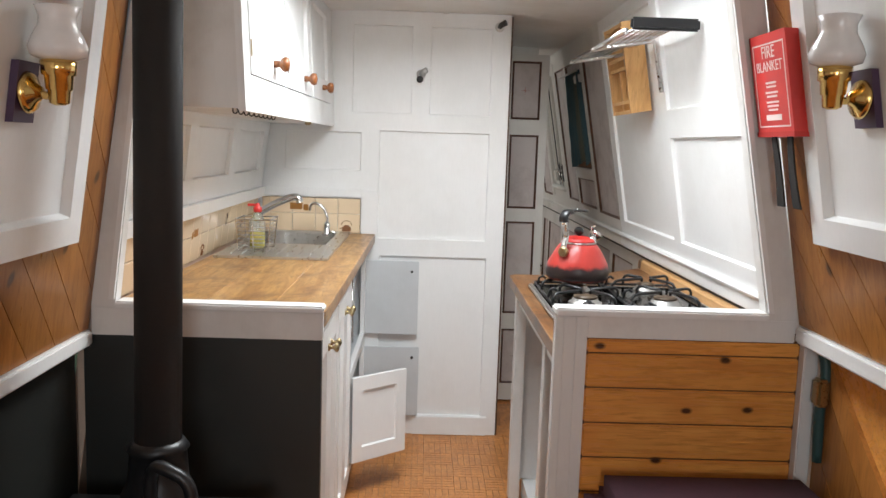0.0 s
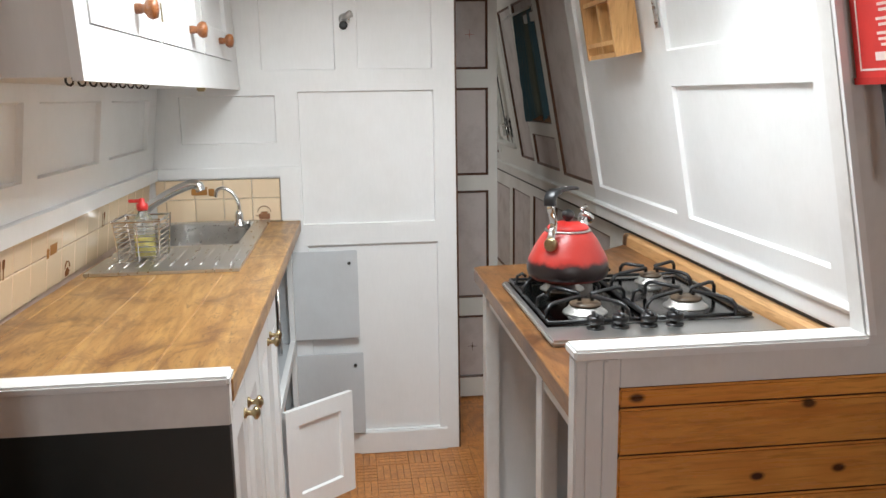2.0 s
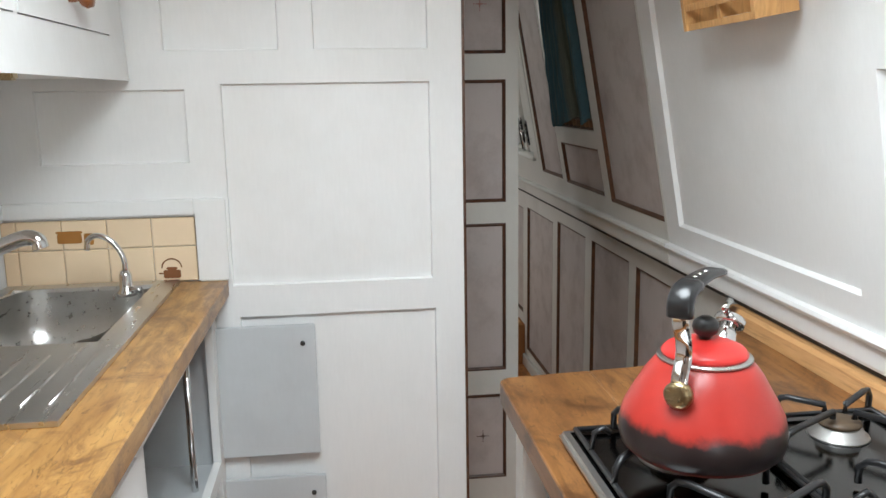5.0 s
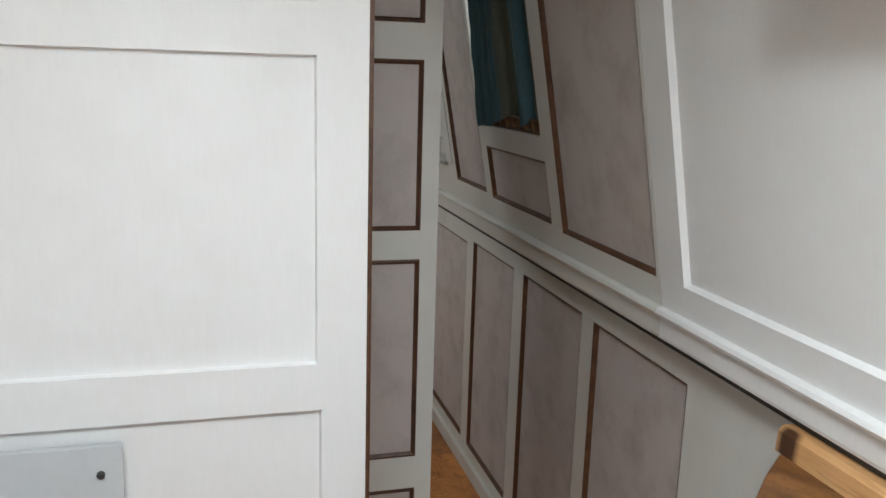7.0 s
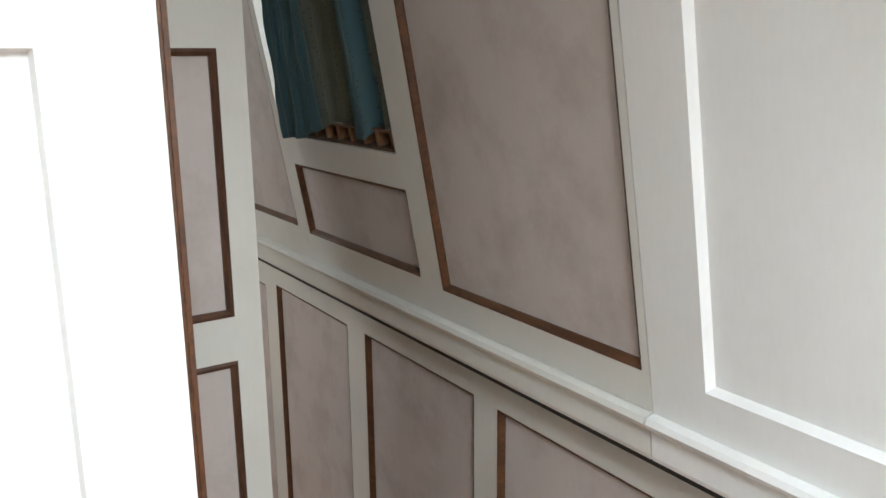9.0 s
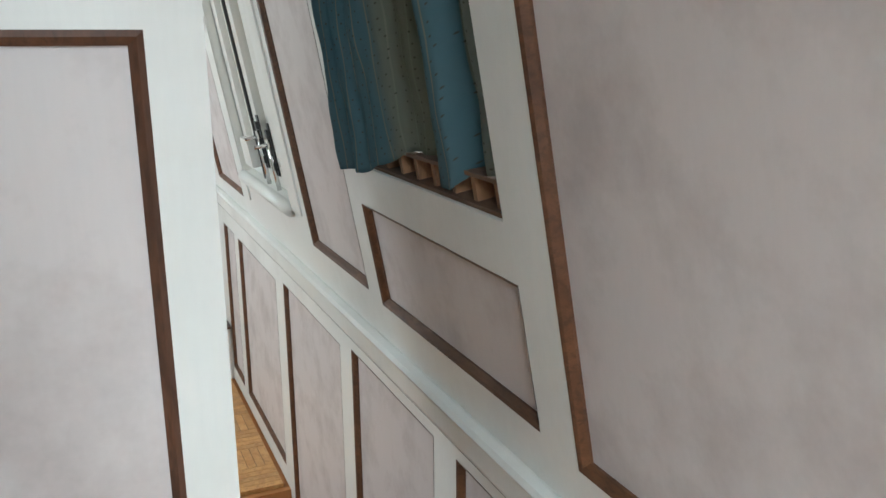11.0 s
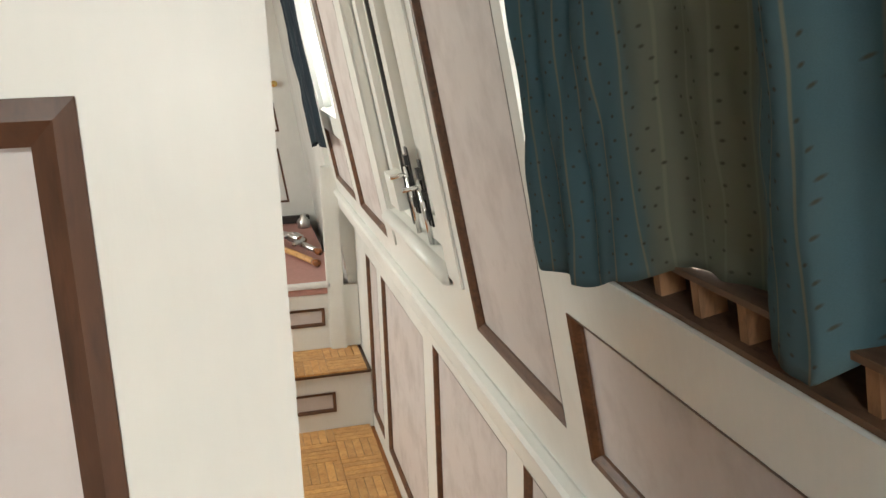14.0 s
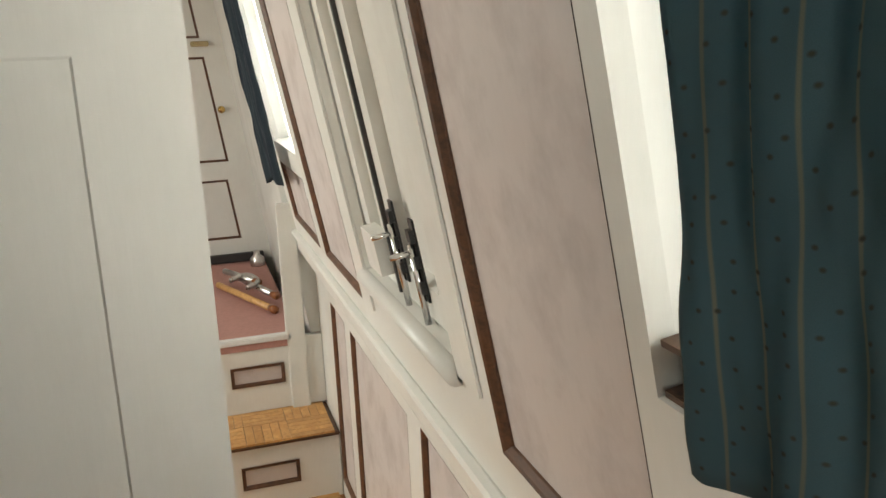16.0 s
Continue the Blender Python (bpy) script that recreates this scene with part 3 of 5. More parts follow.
for i in range(9):
    y = 4.10 + i * 0.047
    part("post", slab(R_up, (y, 1.211, y + 0.008, 1.236), [], -0.008, -0.026), RACKWOOD, rack)
part("backing", slab(R_up, (4.09, 1.2075, 4.525, 1.2365), [], -0.042, -0.045), DARKFIT_SHADE, rack)

# side hatch with two leaves and bolts
hatch = thing("side_hatch", R_up(5.18, 1.07, -0.03), "cream painted double side hatch with sliding bolts", "hatch", "", "structure")
for y0, y1 in ((4.957, 5.236), (5.246, 5.413)):
    leaf = part("hatch_door", slab(R_up, (y0, 1.075, y1, 1.795), [(y0 + 0.045, 1.12, y1 - 0.04, 1.75)], -0.018, -0.045, 0.008), CREAM, hatch)
    part("panel", slab(R_up, (y0 + 0.04, 1.115, y1 - 0.035, 1.755), [], -0.034, -0.042), CREAM, leaf)
# Dark strip, set proud, stands in for the shaded slit between the leaves.
part("slit_shade", slab(R_up, (5.2365, 1.075, 5.2455, 1.795), [], -0.012, -0.05), DARKFIT_SHADE, hatch)
sill = bmesh.new()
tube(sill, [R_up(4.955, 1.06, 0.004), R_up(5.415, 1.06, 0.004)], 0.014, 12)
part("hatch_sill", sill, CREAM, hatch, "rounded cream sill", True)
part("sill_board", slab(R_up, (4.955, 1.05, 5.415, 1.072), [], 0.004, -0.05), CREAM, hatch)
part("jamb", slab(R_up, (5.417, 1.0, 5.50, 1.80), [], 0.004, 0.0005), CREAM, hatch)
part("jamb", slab(R_up, (4.885, 1.06, 4.953, 1.80), [], 0.004, 0.0005), CREAM, hatch)


def B_up(y, z, d):
    return R_up(y, z, d - 0.0175)


def bolt(y, z0, z1):
    e = thing("sliding_bolt", B_up(y, z0, 0), "black iron sliding bolt with bright rod", "bolt", "bolts of the side hatch")
    part("backplate", slab(B_up, (y - 0.009, z0, y + 0.009, z1), [], 0.003, 0.0), IRON, e)
    for z in (z0 + 0.02, (z0 + z1) / 2, z1 - 0.02):
        part("keeper", slab(B_up, (y - 0.008, z - 0.008, y + 0.008, z + 0.008), [], 0.009, 0.003), IRON, e)
    bm = bmesh.new()
    tube(bm, [B_up(y, z0 - 0.035, 0.008), B_up(y, z1 - 0.03, 0.008)], 0.0045)
    part("rod", bm, CHROME, e, "bright steel rod", True)
    bm = bmesh.new()
    tube(bm, [B_up(y, (z0 + z1) / 2 + 0.012, 0.008), B_up(y + 0.004, (z0 + z1) / 2 + 0.012, 0.036)], 0.004)
    part("grip", bm, CHROME, e, "bright steel grip", True)


bolt(5.095, 1.10, 1.205)
bolt(5.185, 1.105, 1.215)
part("latch_block", slab(R_up, (5.25, 1.10, 5.33, 1.16), [], 0.006, -0.017), CREAM, hatch)

# ---- panelled door standing in the passage ----
DX0, DX1, DY = 0.10, 0.527, 4.062


def door_face(x, z, d):
    return (x, DY - d, z)


door = thing("door_1", (0.10, 4.075, 0.0), "cream panelled passage door standing ajar, pink panels with dark mouldings", "door", "", "structure")
holes = [(0.165 if z1 else 0, z0, 0.488, z1) for z0, z1 in ((0.10, 0.385), (0.465, 0.935), (1.0, 1.365), (1.44, 1.722))]
part("door_core", B(DX0, DY + 0.010, 0.012, DX1, DY + 0.028, 1.755), CREAM, door)
part("door_frame", slab(door_face, (DX0, 0.012, DX1, 1.755), [(0.345, h[1], h[2], h[3]) for h in holes] + [(0.15, h[1], 0.285, h[3]) for h in holes], 0.0, -0.0095, 0.002), CREAM, door)
for h in holes:
    for a, b in ((0.15, 0.285), (0.345, 0.488)):
        part("panel", slab(door_face, (a, h[1], b, h[3]), [], -0.006, -0.0098), MAUVE, door)
        part("moulding", ring(door_face, (a, h[1], b, h[3]), 0.010, 0.0005, -0.002), DOORTRIM, door)
part("hinge", B(DX0 - 0.012, DY + 0.004, 1.5, DX0 + 0.004, DY + 0.02, 1.58, 0.002), OLDBRASS, door)


def star(x, z, y, r):
    """A painted four-pointed compass star."""
    bm = bmesh.new()
    pts = []
    for i in range(8):
        a = i * math.pi / 4
        rr = r if i % 2 == 0 else r * 0.16
        pts.append((x + rr * math.sin(a), z + rr * math.cos(a)))
    prism(bm, pts, y, y + 0.001, "y")
    for dx, dz in ((1, 0), (-1, 0), (0, 1), (0, -1)):
        prism(bm, [(x + dx * r + 0.12 * r * math.cos(k), z + dz * r + 0.12 * r * math.sin(k)) for k in (0, 1.57, 3.14, 4.71)], y, y + 0.001, "y")
    return bm


for h in (holes[0], holes[3]):
    part("painted_star", star(0.413, (h[1] + h[3]) / 2, DY + 0.0045, 0.018), DOORTRIM if h is holes[0] else PINKMAT, door, "small painted star")

# ---- bathroom side and far partition ----
structure("wall_bathroom", B(0.255, 3.592, 0.0, 0.275, 4.05, 1.85), CREAM, "plain cream bathroom wall beside the passage")
fp = panelled("wall_cabin_partition", "pale cream partition with a sunk panel", lambda x, z, d: (x, 4.615 - d, z), (-0.80, 0.0, 0.543, 1.86),
              [(-0.2, 0.25, 0.488, 1.40)], CREAM, CREAM, None, depth=0.0016, thick=0.02, lip=0.012)

# ---- left cabin wall with window, for the daylight beyond ----
structure("wall_cabin_left", slab(lambda y, z, d: (-(0.84 - 0.13 * (z - 0.9)) + d, y, z), (3.60, 0.0, 7.6, 1.86), [(5.50, 1.12, 6.40, 1.66)], 0.0, -0.04), CREAM, "cream cabin wall with a daylit window")
structure("wall_hull_right", slab(lambda y, z, d: (0.800 - 0.13 * (z - 0.9) - d, y, z), (6.50, 0.0, 7.6, 1.86), [], 0.0, -0.10), CREAM, "cream wall beside the bow platform")

structure("wall_bow_outer", B(-0.9, 7.56, 0.0, 0.9, 7.6, 1.9), CREAM, "plain cream wall closing the bow")

# ---- steps and bow platform ----
step = thing("bow_steps", (0.2, 6.4, 0.2), "cream steps with parquet treads and dark-framed panels", "steps", "", "structure")


def riser(y, z0, z1, pans):
    mp = lambda x, z, d: (x, y - d, z)
    r = part("riser", slab(mp, (-0.78, z0, 0.8635, z1), pans, 0.0, -0.009), CREAM, step)
    part("backing", slab(mp, (-0.78, z0, 0.8635, z1), [], -0.01, -0.02), CREAM, r)
    for p in pans:
        part("panel", slab(mp, p, [], -0.005, -0.0095), MAUVE, r)
        part("moulding", ring(mp, p, 0.010, 0.004, -0.001), BROWN, r)


riser(6.28, 0.20, 0.392, [(0.59, 0.268, 0.748, 0.335), (0.36, 0.268, 0.53, 0.335)])
part("tread", B(-0.78, 6.262, 0.392, 0.8635, 6.49, 0.402, 0.003), BROWN, step, "dark edged tread")
riser(6.475, 0.41, 0.622, [(0.593, 0.49, 0.748, 0.552), (0.36, 0.49, 0.53, 0.552)])
platform = structure("platform", B(-0.80, 6.47, 0.60, 0.80, 7.54, 0.633, 0.003), PINKMAT, "pink carpeted bow platform", "platform")
structure("trim_platform", B(-0.80, 6.462, 0.622, 0.775, 6.488, 0.640, 0.003), WHITE_OLD, "white edge strip of the bow platform", "trim")
structure("trim_bow_post", B(0.762, 6.462, 0.40, 0.815, 6.50, 1.02, 0.003), CREAM, "cream post beside the bow steps", "trim")


def bow(x, z, d):
    return (x - 0.13 * (z - 0.65), 7.52 - d, z)


panelled("wall_bow", "cream bow bulkhead with panelled doors", bow, (-0.7, 0.635, 0.93, 1.86),
         [(0.50, 1.042, 0.75, 1.45), (0.50, 0.728, 0.73, 0.97), (0.50, 1.52, 0.75, 1.78), (0.1, 1.042, 0.4, 1.45), (0.1, 0.728, 0.4, 0.97)], CREAM, CREAM, BROWN, depth=0.008, mw=0.009)
part("painted_star", star(0.55, 0.853, 7.524, 0.035), DOORTRIM, bpy.data.objects["wall_bow"], "small painted star")
kb = bmesh.new()
lathe(kb, [(0.006, 0), (0.006, 0.012), (0.014, 0.018), (0.014, 0.026), (0.004, 0.031)], (0.69, 7.518, 1.247), (0, -1, 0), 14)
part("door_knob", kb, BRASS, bpy.data.objects["wall_bow"], "small brass knob", True)
part("latch", B(0.60, 7.495, 1.488, 0.668, 7.519, 1.508, 0.003), OLDBRASS, bpy.data.objects["wall_bow"], "small metal latch")
structure("trim_bow_door", B(0.3, 7.49, 0.636, 0.80, 7.518, 0.668, 0.003), DARKFIT_SHADE, "dark threshold under the bow doors", "trim")

stool = thing("folded_stool", (0.68, 6.95, 0.636), "folded metal stool frame with wooden-tipped legs lying down", "stool")
for k, (a, b) in enumerate((((0.60, 7.10), (0.745, 6.72)), ((0.66, 7.16), (0.765, 6.84)), ((0.63, 7.2), (0.72, 7.0)))):
    bm = bmesh.new()
    tube(bm, [(*a, 0.648 + 0.012 * k), (*b, 0.648 + 0.012 * k)], 0.011)
    leg = part("leg", bm, STEEL if k else BEECH, stool, "", True)
    bm = bmesh.new()
    d = (Vector((*b, 0)) - Vector((*a, 0))).normalized() * 0.03
    tube(bm, [(*b, 0.648 + 0.012 * k), (b[0] + d.x, b[1] + d.y, 0.648 + 0.012 * k)], 0.013)
    part("foot_cap", bm, KNOBWOOD, leg, "", True)
bm = bmesh.new()
tube(bm, curve_pts([(0.64, 7.05, 0.672), (0.70, 7.08, 0.678), (0.73, 6.98, 0.676), (0.69, 6.92, 0.672)], 6), 0.009)
part("brace", bm, STEEL, stool, "", True)
bt = bmesh.new()
lathe(bt, [(0.026, 0), (0.028, 0.004), (0.028, 0.03), (0.012, 0.045), (0.012, 0.06)], (0.765, 7.40, 0.634))
tagged(part("jar", bt, STEEL, None, "", True), "small metal jar beside the bow door", "jar")

# ---- partition between saloon and galley ----
pl = thing("wall_partition_left", (-0.55, 1.845, 0.0), "low partition with a dark slate face and white cap", "partition", "", "structure")
part("dark_face", B(-0.84, 1.846, 0.0, -0.296, 1.868, 0.8445), SLATE, pl, "dark slate-coloured board")
part("apron", B(-0.82, 1.842, 0.845, -0.293, 1.869, 0.911, 0.002), WHITE_OLD, pl)
part("cap", B(-0.765, 1.832, 0.9115, -0.290, 1.885, 0.926, 0.004), WHITE, pl)


def sloped(name, parent, out0, in0, out1, in1, y0, y1, z0, z1, material):
    bm = bmesh.new()
    prism(bm, [(out0, z0), (in0, z0), (in1, z1), (out1, z1)], y0, y1, "y")
    return part(name, bm, material, parent)


sloped("post", pl, -0.823, -0.765, -0.680, -0.655, 1.84, 1.872, 0.912, 1.84, WHITE_OLD)
sloped("bead", pl, -0.777, -0.765, -0.667, -0.655, 1.832, 1.8395, 0.93, 1.84, WHITE)
pr = thing("wall_partition_right", (0.55, 1.845, 0.0), "low partition with varnished pine boards and white frame", "partition", "", "structure")
part("core", B(0.30, 1.852, 0.0, 0.86, 1.868, 0.88), BROWN, pr)
part("post", B(0.244, 1.838, 0.0, 0.318, 1.875, 0.922, 0.003), WHITE_OLD, pr)
part("bead", B(0.262, 1.833, 0.0, 0.270, 1.8375, 0.918, 0.001), WHITE_OLD, pr)
part("bead", B(0.290, 1.833, 0.0, 0.298, 1.8375, 0.918, 0.001), WHITE_OLD, pr)
part("apron", B(0.3185, 1.842, 0.869, 0.805, 1.8515, 0.922, 0.002), WHITE_OLD, pr)
part("cap", B(0.240, 1.826, 0.9225, 0.735, 1.885, 0.940, 0.004), WHITE, pr)
sloped("post", pr, 0.805, 0.733, 0.630, 0.556, 1.836, 1.872, 0.9225, 1.84, WHITE_OLD)
sloped("bead", pr, 0.745, 0.733, 0.568, 0.556, 1.826, 1.8355, 0.941, 1.84, WHITE)
edges = [0.868, 0.833, 0.750, 0.665, 0.580, 0.495, 0.41, 0.325, 0.24, 0.155, 0.07, 0.0]
for a, b in zip(edges, edges[1:]):
    part("board", B(0.319, 1.8425, b + 0.0015, 0.82, 1.8515, a - 0.0015, 0.004), PINE_H, pr)
part("side_post", B(0.8205, 1.82, 0.0, 0.855, 1.85, 0.868, 0.003), WHITE_OLD, pr)
structure("wall_partition_top", B(-0.70, 1.842, 1.84, 0.70, 1.87, 1.87), WHITE, "white header over the partition")

# ---- saloon sides ----
# Window holes in both side walls are assumed, cut for the added lamps.
structure("wall_saloon_right", slab(SR, (-1.6, 0.905, 1.842, 1.87), [(-0.45, 1.18, 0.45, 1.62)], -0.012, -0.05), BATTEN, "boarded saloon wall with an assumed window opening")
structure("wall_saloon_left", slab(SL, (-1.6, 0.86, 1.842, 1.87), [(-0.45, 1.18, 0.45, 1.62)], -0.012, -0.05), BATTEN, "boarded saloon wall with an assumed window opening")
structure("wall_saloon_right_low", B(0.88, -1.6, 0.0, 0.92, 1.842, 0.872), PINE_H, "varnished pine lower saloon wall")
structure("wall_saloon_left_low", B(-0.92, -1.6, 0.0, -0.86, 1.845, 0.82), SLATE, "dark slate-coloured lower saloon wall")
structure("trim_saloon_right", B(0.80, -1.6, 0.873, 0.90, 1.835, 0.912, 0.005), WHITE, "white ledge along the saloon wall", "trim")
structure("trim_saloon_left", B(-0.90, -1.6, 0.822, -0.815, 1.838, 0.858, 0.005), WHITE, "white ledge along the saloon wall", "trim")


def slant_boards(wall, mp, z0, sign):
    w = 0.088
    for k in range(0, 16):
        b0 = z0 - 1.0 + k * 0.135
        pts = lambda off: [(1.0, b0 + off), (1.8415, b0 + off + (0.95 if sign > 0 else 0.95))]
        a, b = pts(0.0015), pts(0.1335)
        poly = [a[0], a[1], b[1], b[0]] if sign > 0 else [(2.8415 - p[0], p[1]) for p in (a[1], a[0], b[0], b[1])]
        # clip to the wall strip
        def clip(ps, val, keep_above):
            out = []
            for i in range(len(ps)):
                p, q = ps[i], ps[(i + 1) % len(ps)]
                pin = p[1] >= val if keep_above else p[1] <= val
                qin = q[1] >= val if keep_above else q[1] <= val
                if pin:
                    out.append(p)
                if pin != qin:
                    s = (val - p[1]) / (q[1] - p[1])
                    out.append((p[0] + s * (q[0] - p[0]), val))
            return out
        poly = clip(poly, z0, True)
        if len(poly) >= 3:
            poly = clip(poly, 1.85, False)
        if len(poly) < 3:
            continue
        bm = bmesh.new()
        f0 = [bm.verts.new(mp(y, z, 0.0)) for y, z in poly]
        f1 = [bm.verts.new(mp(y, z, -0.011)) for y, z in poly]
        bm.faces.new(f0)
        bm.faces.new(f1)
        n = len(poly)
        for i in range(n):
            bm.faces.new((f0[i], f0[(i + 1) % n], f1[(i + 1) % n], f1[i]))
        bmesh.ops.recalc_face_normals(bm, faces=bm.faces[:])
        part("board", bm, PINE_D, wall)


slant_boards(bpy.data.objects["wall_saloon_right"], SR, 0.914, 1)
slant_boards(bpy.data.objects["wall_saloon_left"], SL, 0.860, -1)
for k in range(9):
    bm = bmesh.new()
    b0 = -0.55 + k * 0.17
    prism(bm, [(1.2, max(0.0, min(0.87, b0 - 0.62 + 0.002))), (1.835, max(0.0, min(0.87, b0 + 0.002))), (1.835, max(0.001, min(0.871, b0 + 0.167))), (1.2, max(0.001, min(0.871, b0 - 0.62 + 0.167)))], 0.868, 0.8795, "x")
    part("board", bm, PINE_D, bpy.data.objects["wall_saloon_right_low"])


def cover(name, mp, y1, z0, label):
    """A white framed window board standing proud of the pine."""
    e = thing(name, mp(1.3, z0, 0), label, "window board", "", "structure")
    r = (0.75, z0, y1, 1.80)
    part("frame", slab(mp, r, [(0.83, z0 + 0.055, y1 - 0.055, 1.74)], 0.026, 0.0005, 0.014), WHITE, e)
    part("panel", slab(mp, (0.82, z0 + 0.045, y1 - 0.045, 1.75), [], 0.008, 0.001), WHITE, e)


cover("window_board_right", SR, 1.675, 1.122, "white framed board over the pine saloon wall")
cover("window_board_left", SL, 1.665, 1.080, "white framed board over the pine saloon wall")


def wall_lamp(side, y, z, label):
    """Brass bracket lamp with an opal glass shade on a violet backplate."""
    mp = SR if side > 0 else SL
    base = Vector(mp(y, z, 0.010))
    e = thing("wall_lamp", base, label, "wall lamp", "saloon wall lamps")
    n = -side
    part("backplate", slab(mp, (y - 0.035, z - 0.05, y + 0.035, z + 0.05), [], 0.022, 0.009), PURPLE, e, "violet painted backplate")
    bm = bmesh.new()
    lathe(bm, [(0.034, 0.0), (0.036, 0.004), (0.030, 0.012), (0.016, 0.018), (0.010, 0.026)], base + Vector((n * 0.012, 0, 0)), (n, 0, 0))
    part("rose", bm, BRASS, e, "", True)
    bm = bmesh.new()
    tube(bm, curve_pts([base + Vector((n * 0.03, 0, 0)), base + Vector((n * 0.045, 0, -0.004)), base + Vector((n * 0.064, 0, 0.0))], 5), 0.007)
    part("arm", bm, BRASS, e, "", True)
    c = base + Vector((n * 0.066, 0, -0.02))
    bm = bmesh.new()
    lathe(bm, [(0.008, 0), (0.016, 0.004), (0.018, 0.024), (0.021, 0.026), (0.023, 0.048), (0.027, 0.050), (0.029, 0.072), (0.020, 0.076)], c)
    part("holder", bm, BRASS, e, "stepped brass lamp holder", True)
    bm = bmesh.new()
    lathe(bm, [(0.026, 0.0), (0.043, 0.006), (0.047, 0.020), (0.040, 0.038), (0.030, 0.056), (0.029, 0.070), (0.036, 0.086), (0.033, 0.087), (0.027, 0.070)], c + Vector((0, 0, 0.074)))
    part("shade", bm, OPAL, e, "opal glass tulip shade", True)


wall_lamp(1, 1.44, 1.405, "brass wall lamp with opal glass shade on violet plate")
wall_lamp(-1, 1.39, 1.365, "brass wall lamp with opal glass shade on violet plate")

# fire blanket box
fb = thing("fire_blanket", (0.69, 1.74, 1.34), "red fire blanket box with two black pull straps", "fire blanket")


def fbm(y, z, d):
    return (0.709 - 0.19 * (z - 1.44) - d, y, z)


part("case", slab(fbm, (1.648, 1.345, 1.825, 1.555), [], 0.052, 0.004), RED, fb)
part("lid_edge", slab(fbm, (1.645, 1.342, 1.828, 1.352), [], 0.054, 0.002), REDDARK, fb)
part("outline", slab(fbm, (1.660, 1.362, 1.812, 1.535), [(1.663, 1.365, 1.809, 1.532)], 0.0526, 0.051), PRINT, fb, "thin printed outline")


def lettering(text, size, y, z, parent):
    cu = bpy.data.curves.new("text", "FONT")
    cu.body, cu.size, cu.align_x = text, size, "CENTER"
    cu.extrude = 0.0003
    tmp = bpy.data.objects.new("tmp", cu)
    scene.collection.objects.link(tmp)
    me = bpy.data.meshes.new_from_object(tmp.evaluated_get(bpy.context.evaluated_depsgraph_get()))
    bpy.data.objects.remove(tmp)
    for v in me.vertices:
        v.co = Vector(fbm(y - v.co.x, z + v.co.y, 0.0526 + v.co.z))
    me.materials.append(PRINT)
    ob = new("lettering", me)
    ob.parent, ob.matrix_parent_inverse = parent, Matrix.Translation(-parent.location)
    return ob


lettering("FIRE", 0.036, 1.736, 1.505, fb)
lettering("BLANKET", 0.030, 1.736, 1.478, fb)
for i, (w, z) in enumerate(((0.05, 1.452), (0.045, 1.444), (0.06, 1.432), (0.05, 1.424), (0.06, 1.412), (0.055, 1.404), (0.045, 1.396), (0.075, 1.376))):
    part("print_line", slab(fbm, (1.736 - w / 2, z, 1.736 + w / 2, z + (0.004 if i < 7 else 0.012)), [], 0.0526, 0.051), PRINT, fb)
for y0, bend in ((1.69, 0.008), (1.77, -0.006)):
    bm = bmesh.new()
    n = 10
    rows_ = []
    for i in range(n + 1):
        z = 1.347 - 0.155 * i / n
        yy = y0 + bend * math.sin(i / n * 3.0)
        w = 0.011 + 0.006 * (i / n)
        rows_.append([bm.verts.new(fbm(yy + s * w, z, d)) for s, d in ((-1, 0.040), (1, 0.040), (1, 0.044), (-1, 0.044))])
    for a, b in zip(rows_, rows_[1:]):
        for i in range(4):
            bm.faces.new((a[i], a[(i + 1) % 4], b[(i + 1) % 4], b[i]))
    bm.faces.new(rows_[0])
    bm.faces.new(rows_[-1])
    part("strap", bm, FLUE, fb, "black webbing pull strap")

# stove and flue
stove = thing("stove", (-0.60, 1.55, 0.0), "black iron stove with a tall flue pipe", "stove")
bm = bmesh.new()
tube(bm, [(-0.592, 1.60, 0.66), (-0.580, 1.60, 1.86)], 0.046, 24)
part("flue", bm, FLUE, stove, "matt black flue pipe", True)
part("body", B(-0.80, 1.28, 0.14, -0.40, 1.70, 0.50, 0.02), IRON, stove)
part("top_plate", B(-0.82, 1.26, 0.501, -0.38, 1.72, 0.52, 0.006), IRON, stove)
bm = bmesh.new()
lathe(bm, [(0.078, 0.0), (0.074, 0.06), (0.060, 0.09), (0.056, 0.15), (0.062, 0.155), (0.050, 0.172)], (-0.592, 1.60, 0.521))
part("collar", bm, IRON, stove, "", True)
for dx, dy in ((-0.17, -0.24), (0.17, -0.24), (-0.17, 0.1), (0.17, 0.1)):
    part("leg", B(-0.60 + dx - 0.02, 1.55 + dy - 0.02, 0.0, -0.60 + dx + 0.02, 1.55 + dy + 0.02, 0.14, 0.004), IRON, stove)
bm = bmesh.new()
tube(bm, curve_pts([(-0.585, 1.52, 0.525), (-0.575, 1.51, 0.66), (-0.535, 1.50, 0.665), (-0.50, 1.50, 0.63), (-0.495, 1.50, 0.525)], 6), 0.013)
part("handle", bm, IRON, stove, "", True)
bm = bmesh.new()
lathe(bm, [(0.02, 0), (0.022, 0.03), (0.012, 0.045), (0.004, 0.05)], (-0.455, 1.52, 0.5205))
part("knob", bm, IRON, stove, "", True)

# bench and cushion
bench = thing("bench", (0.60, 1.5, 0.0), "pine bench box against the partition", "bench")
part("front", B(0.36, 1.16, 0.0, 0.86, 1.82, 0.43, 0.004), PINE_H, bench)
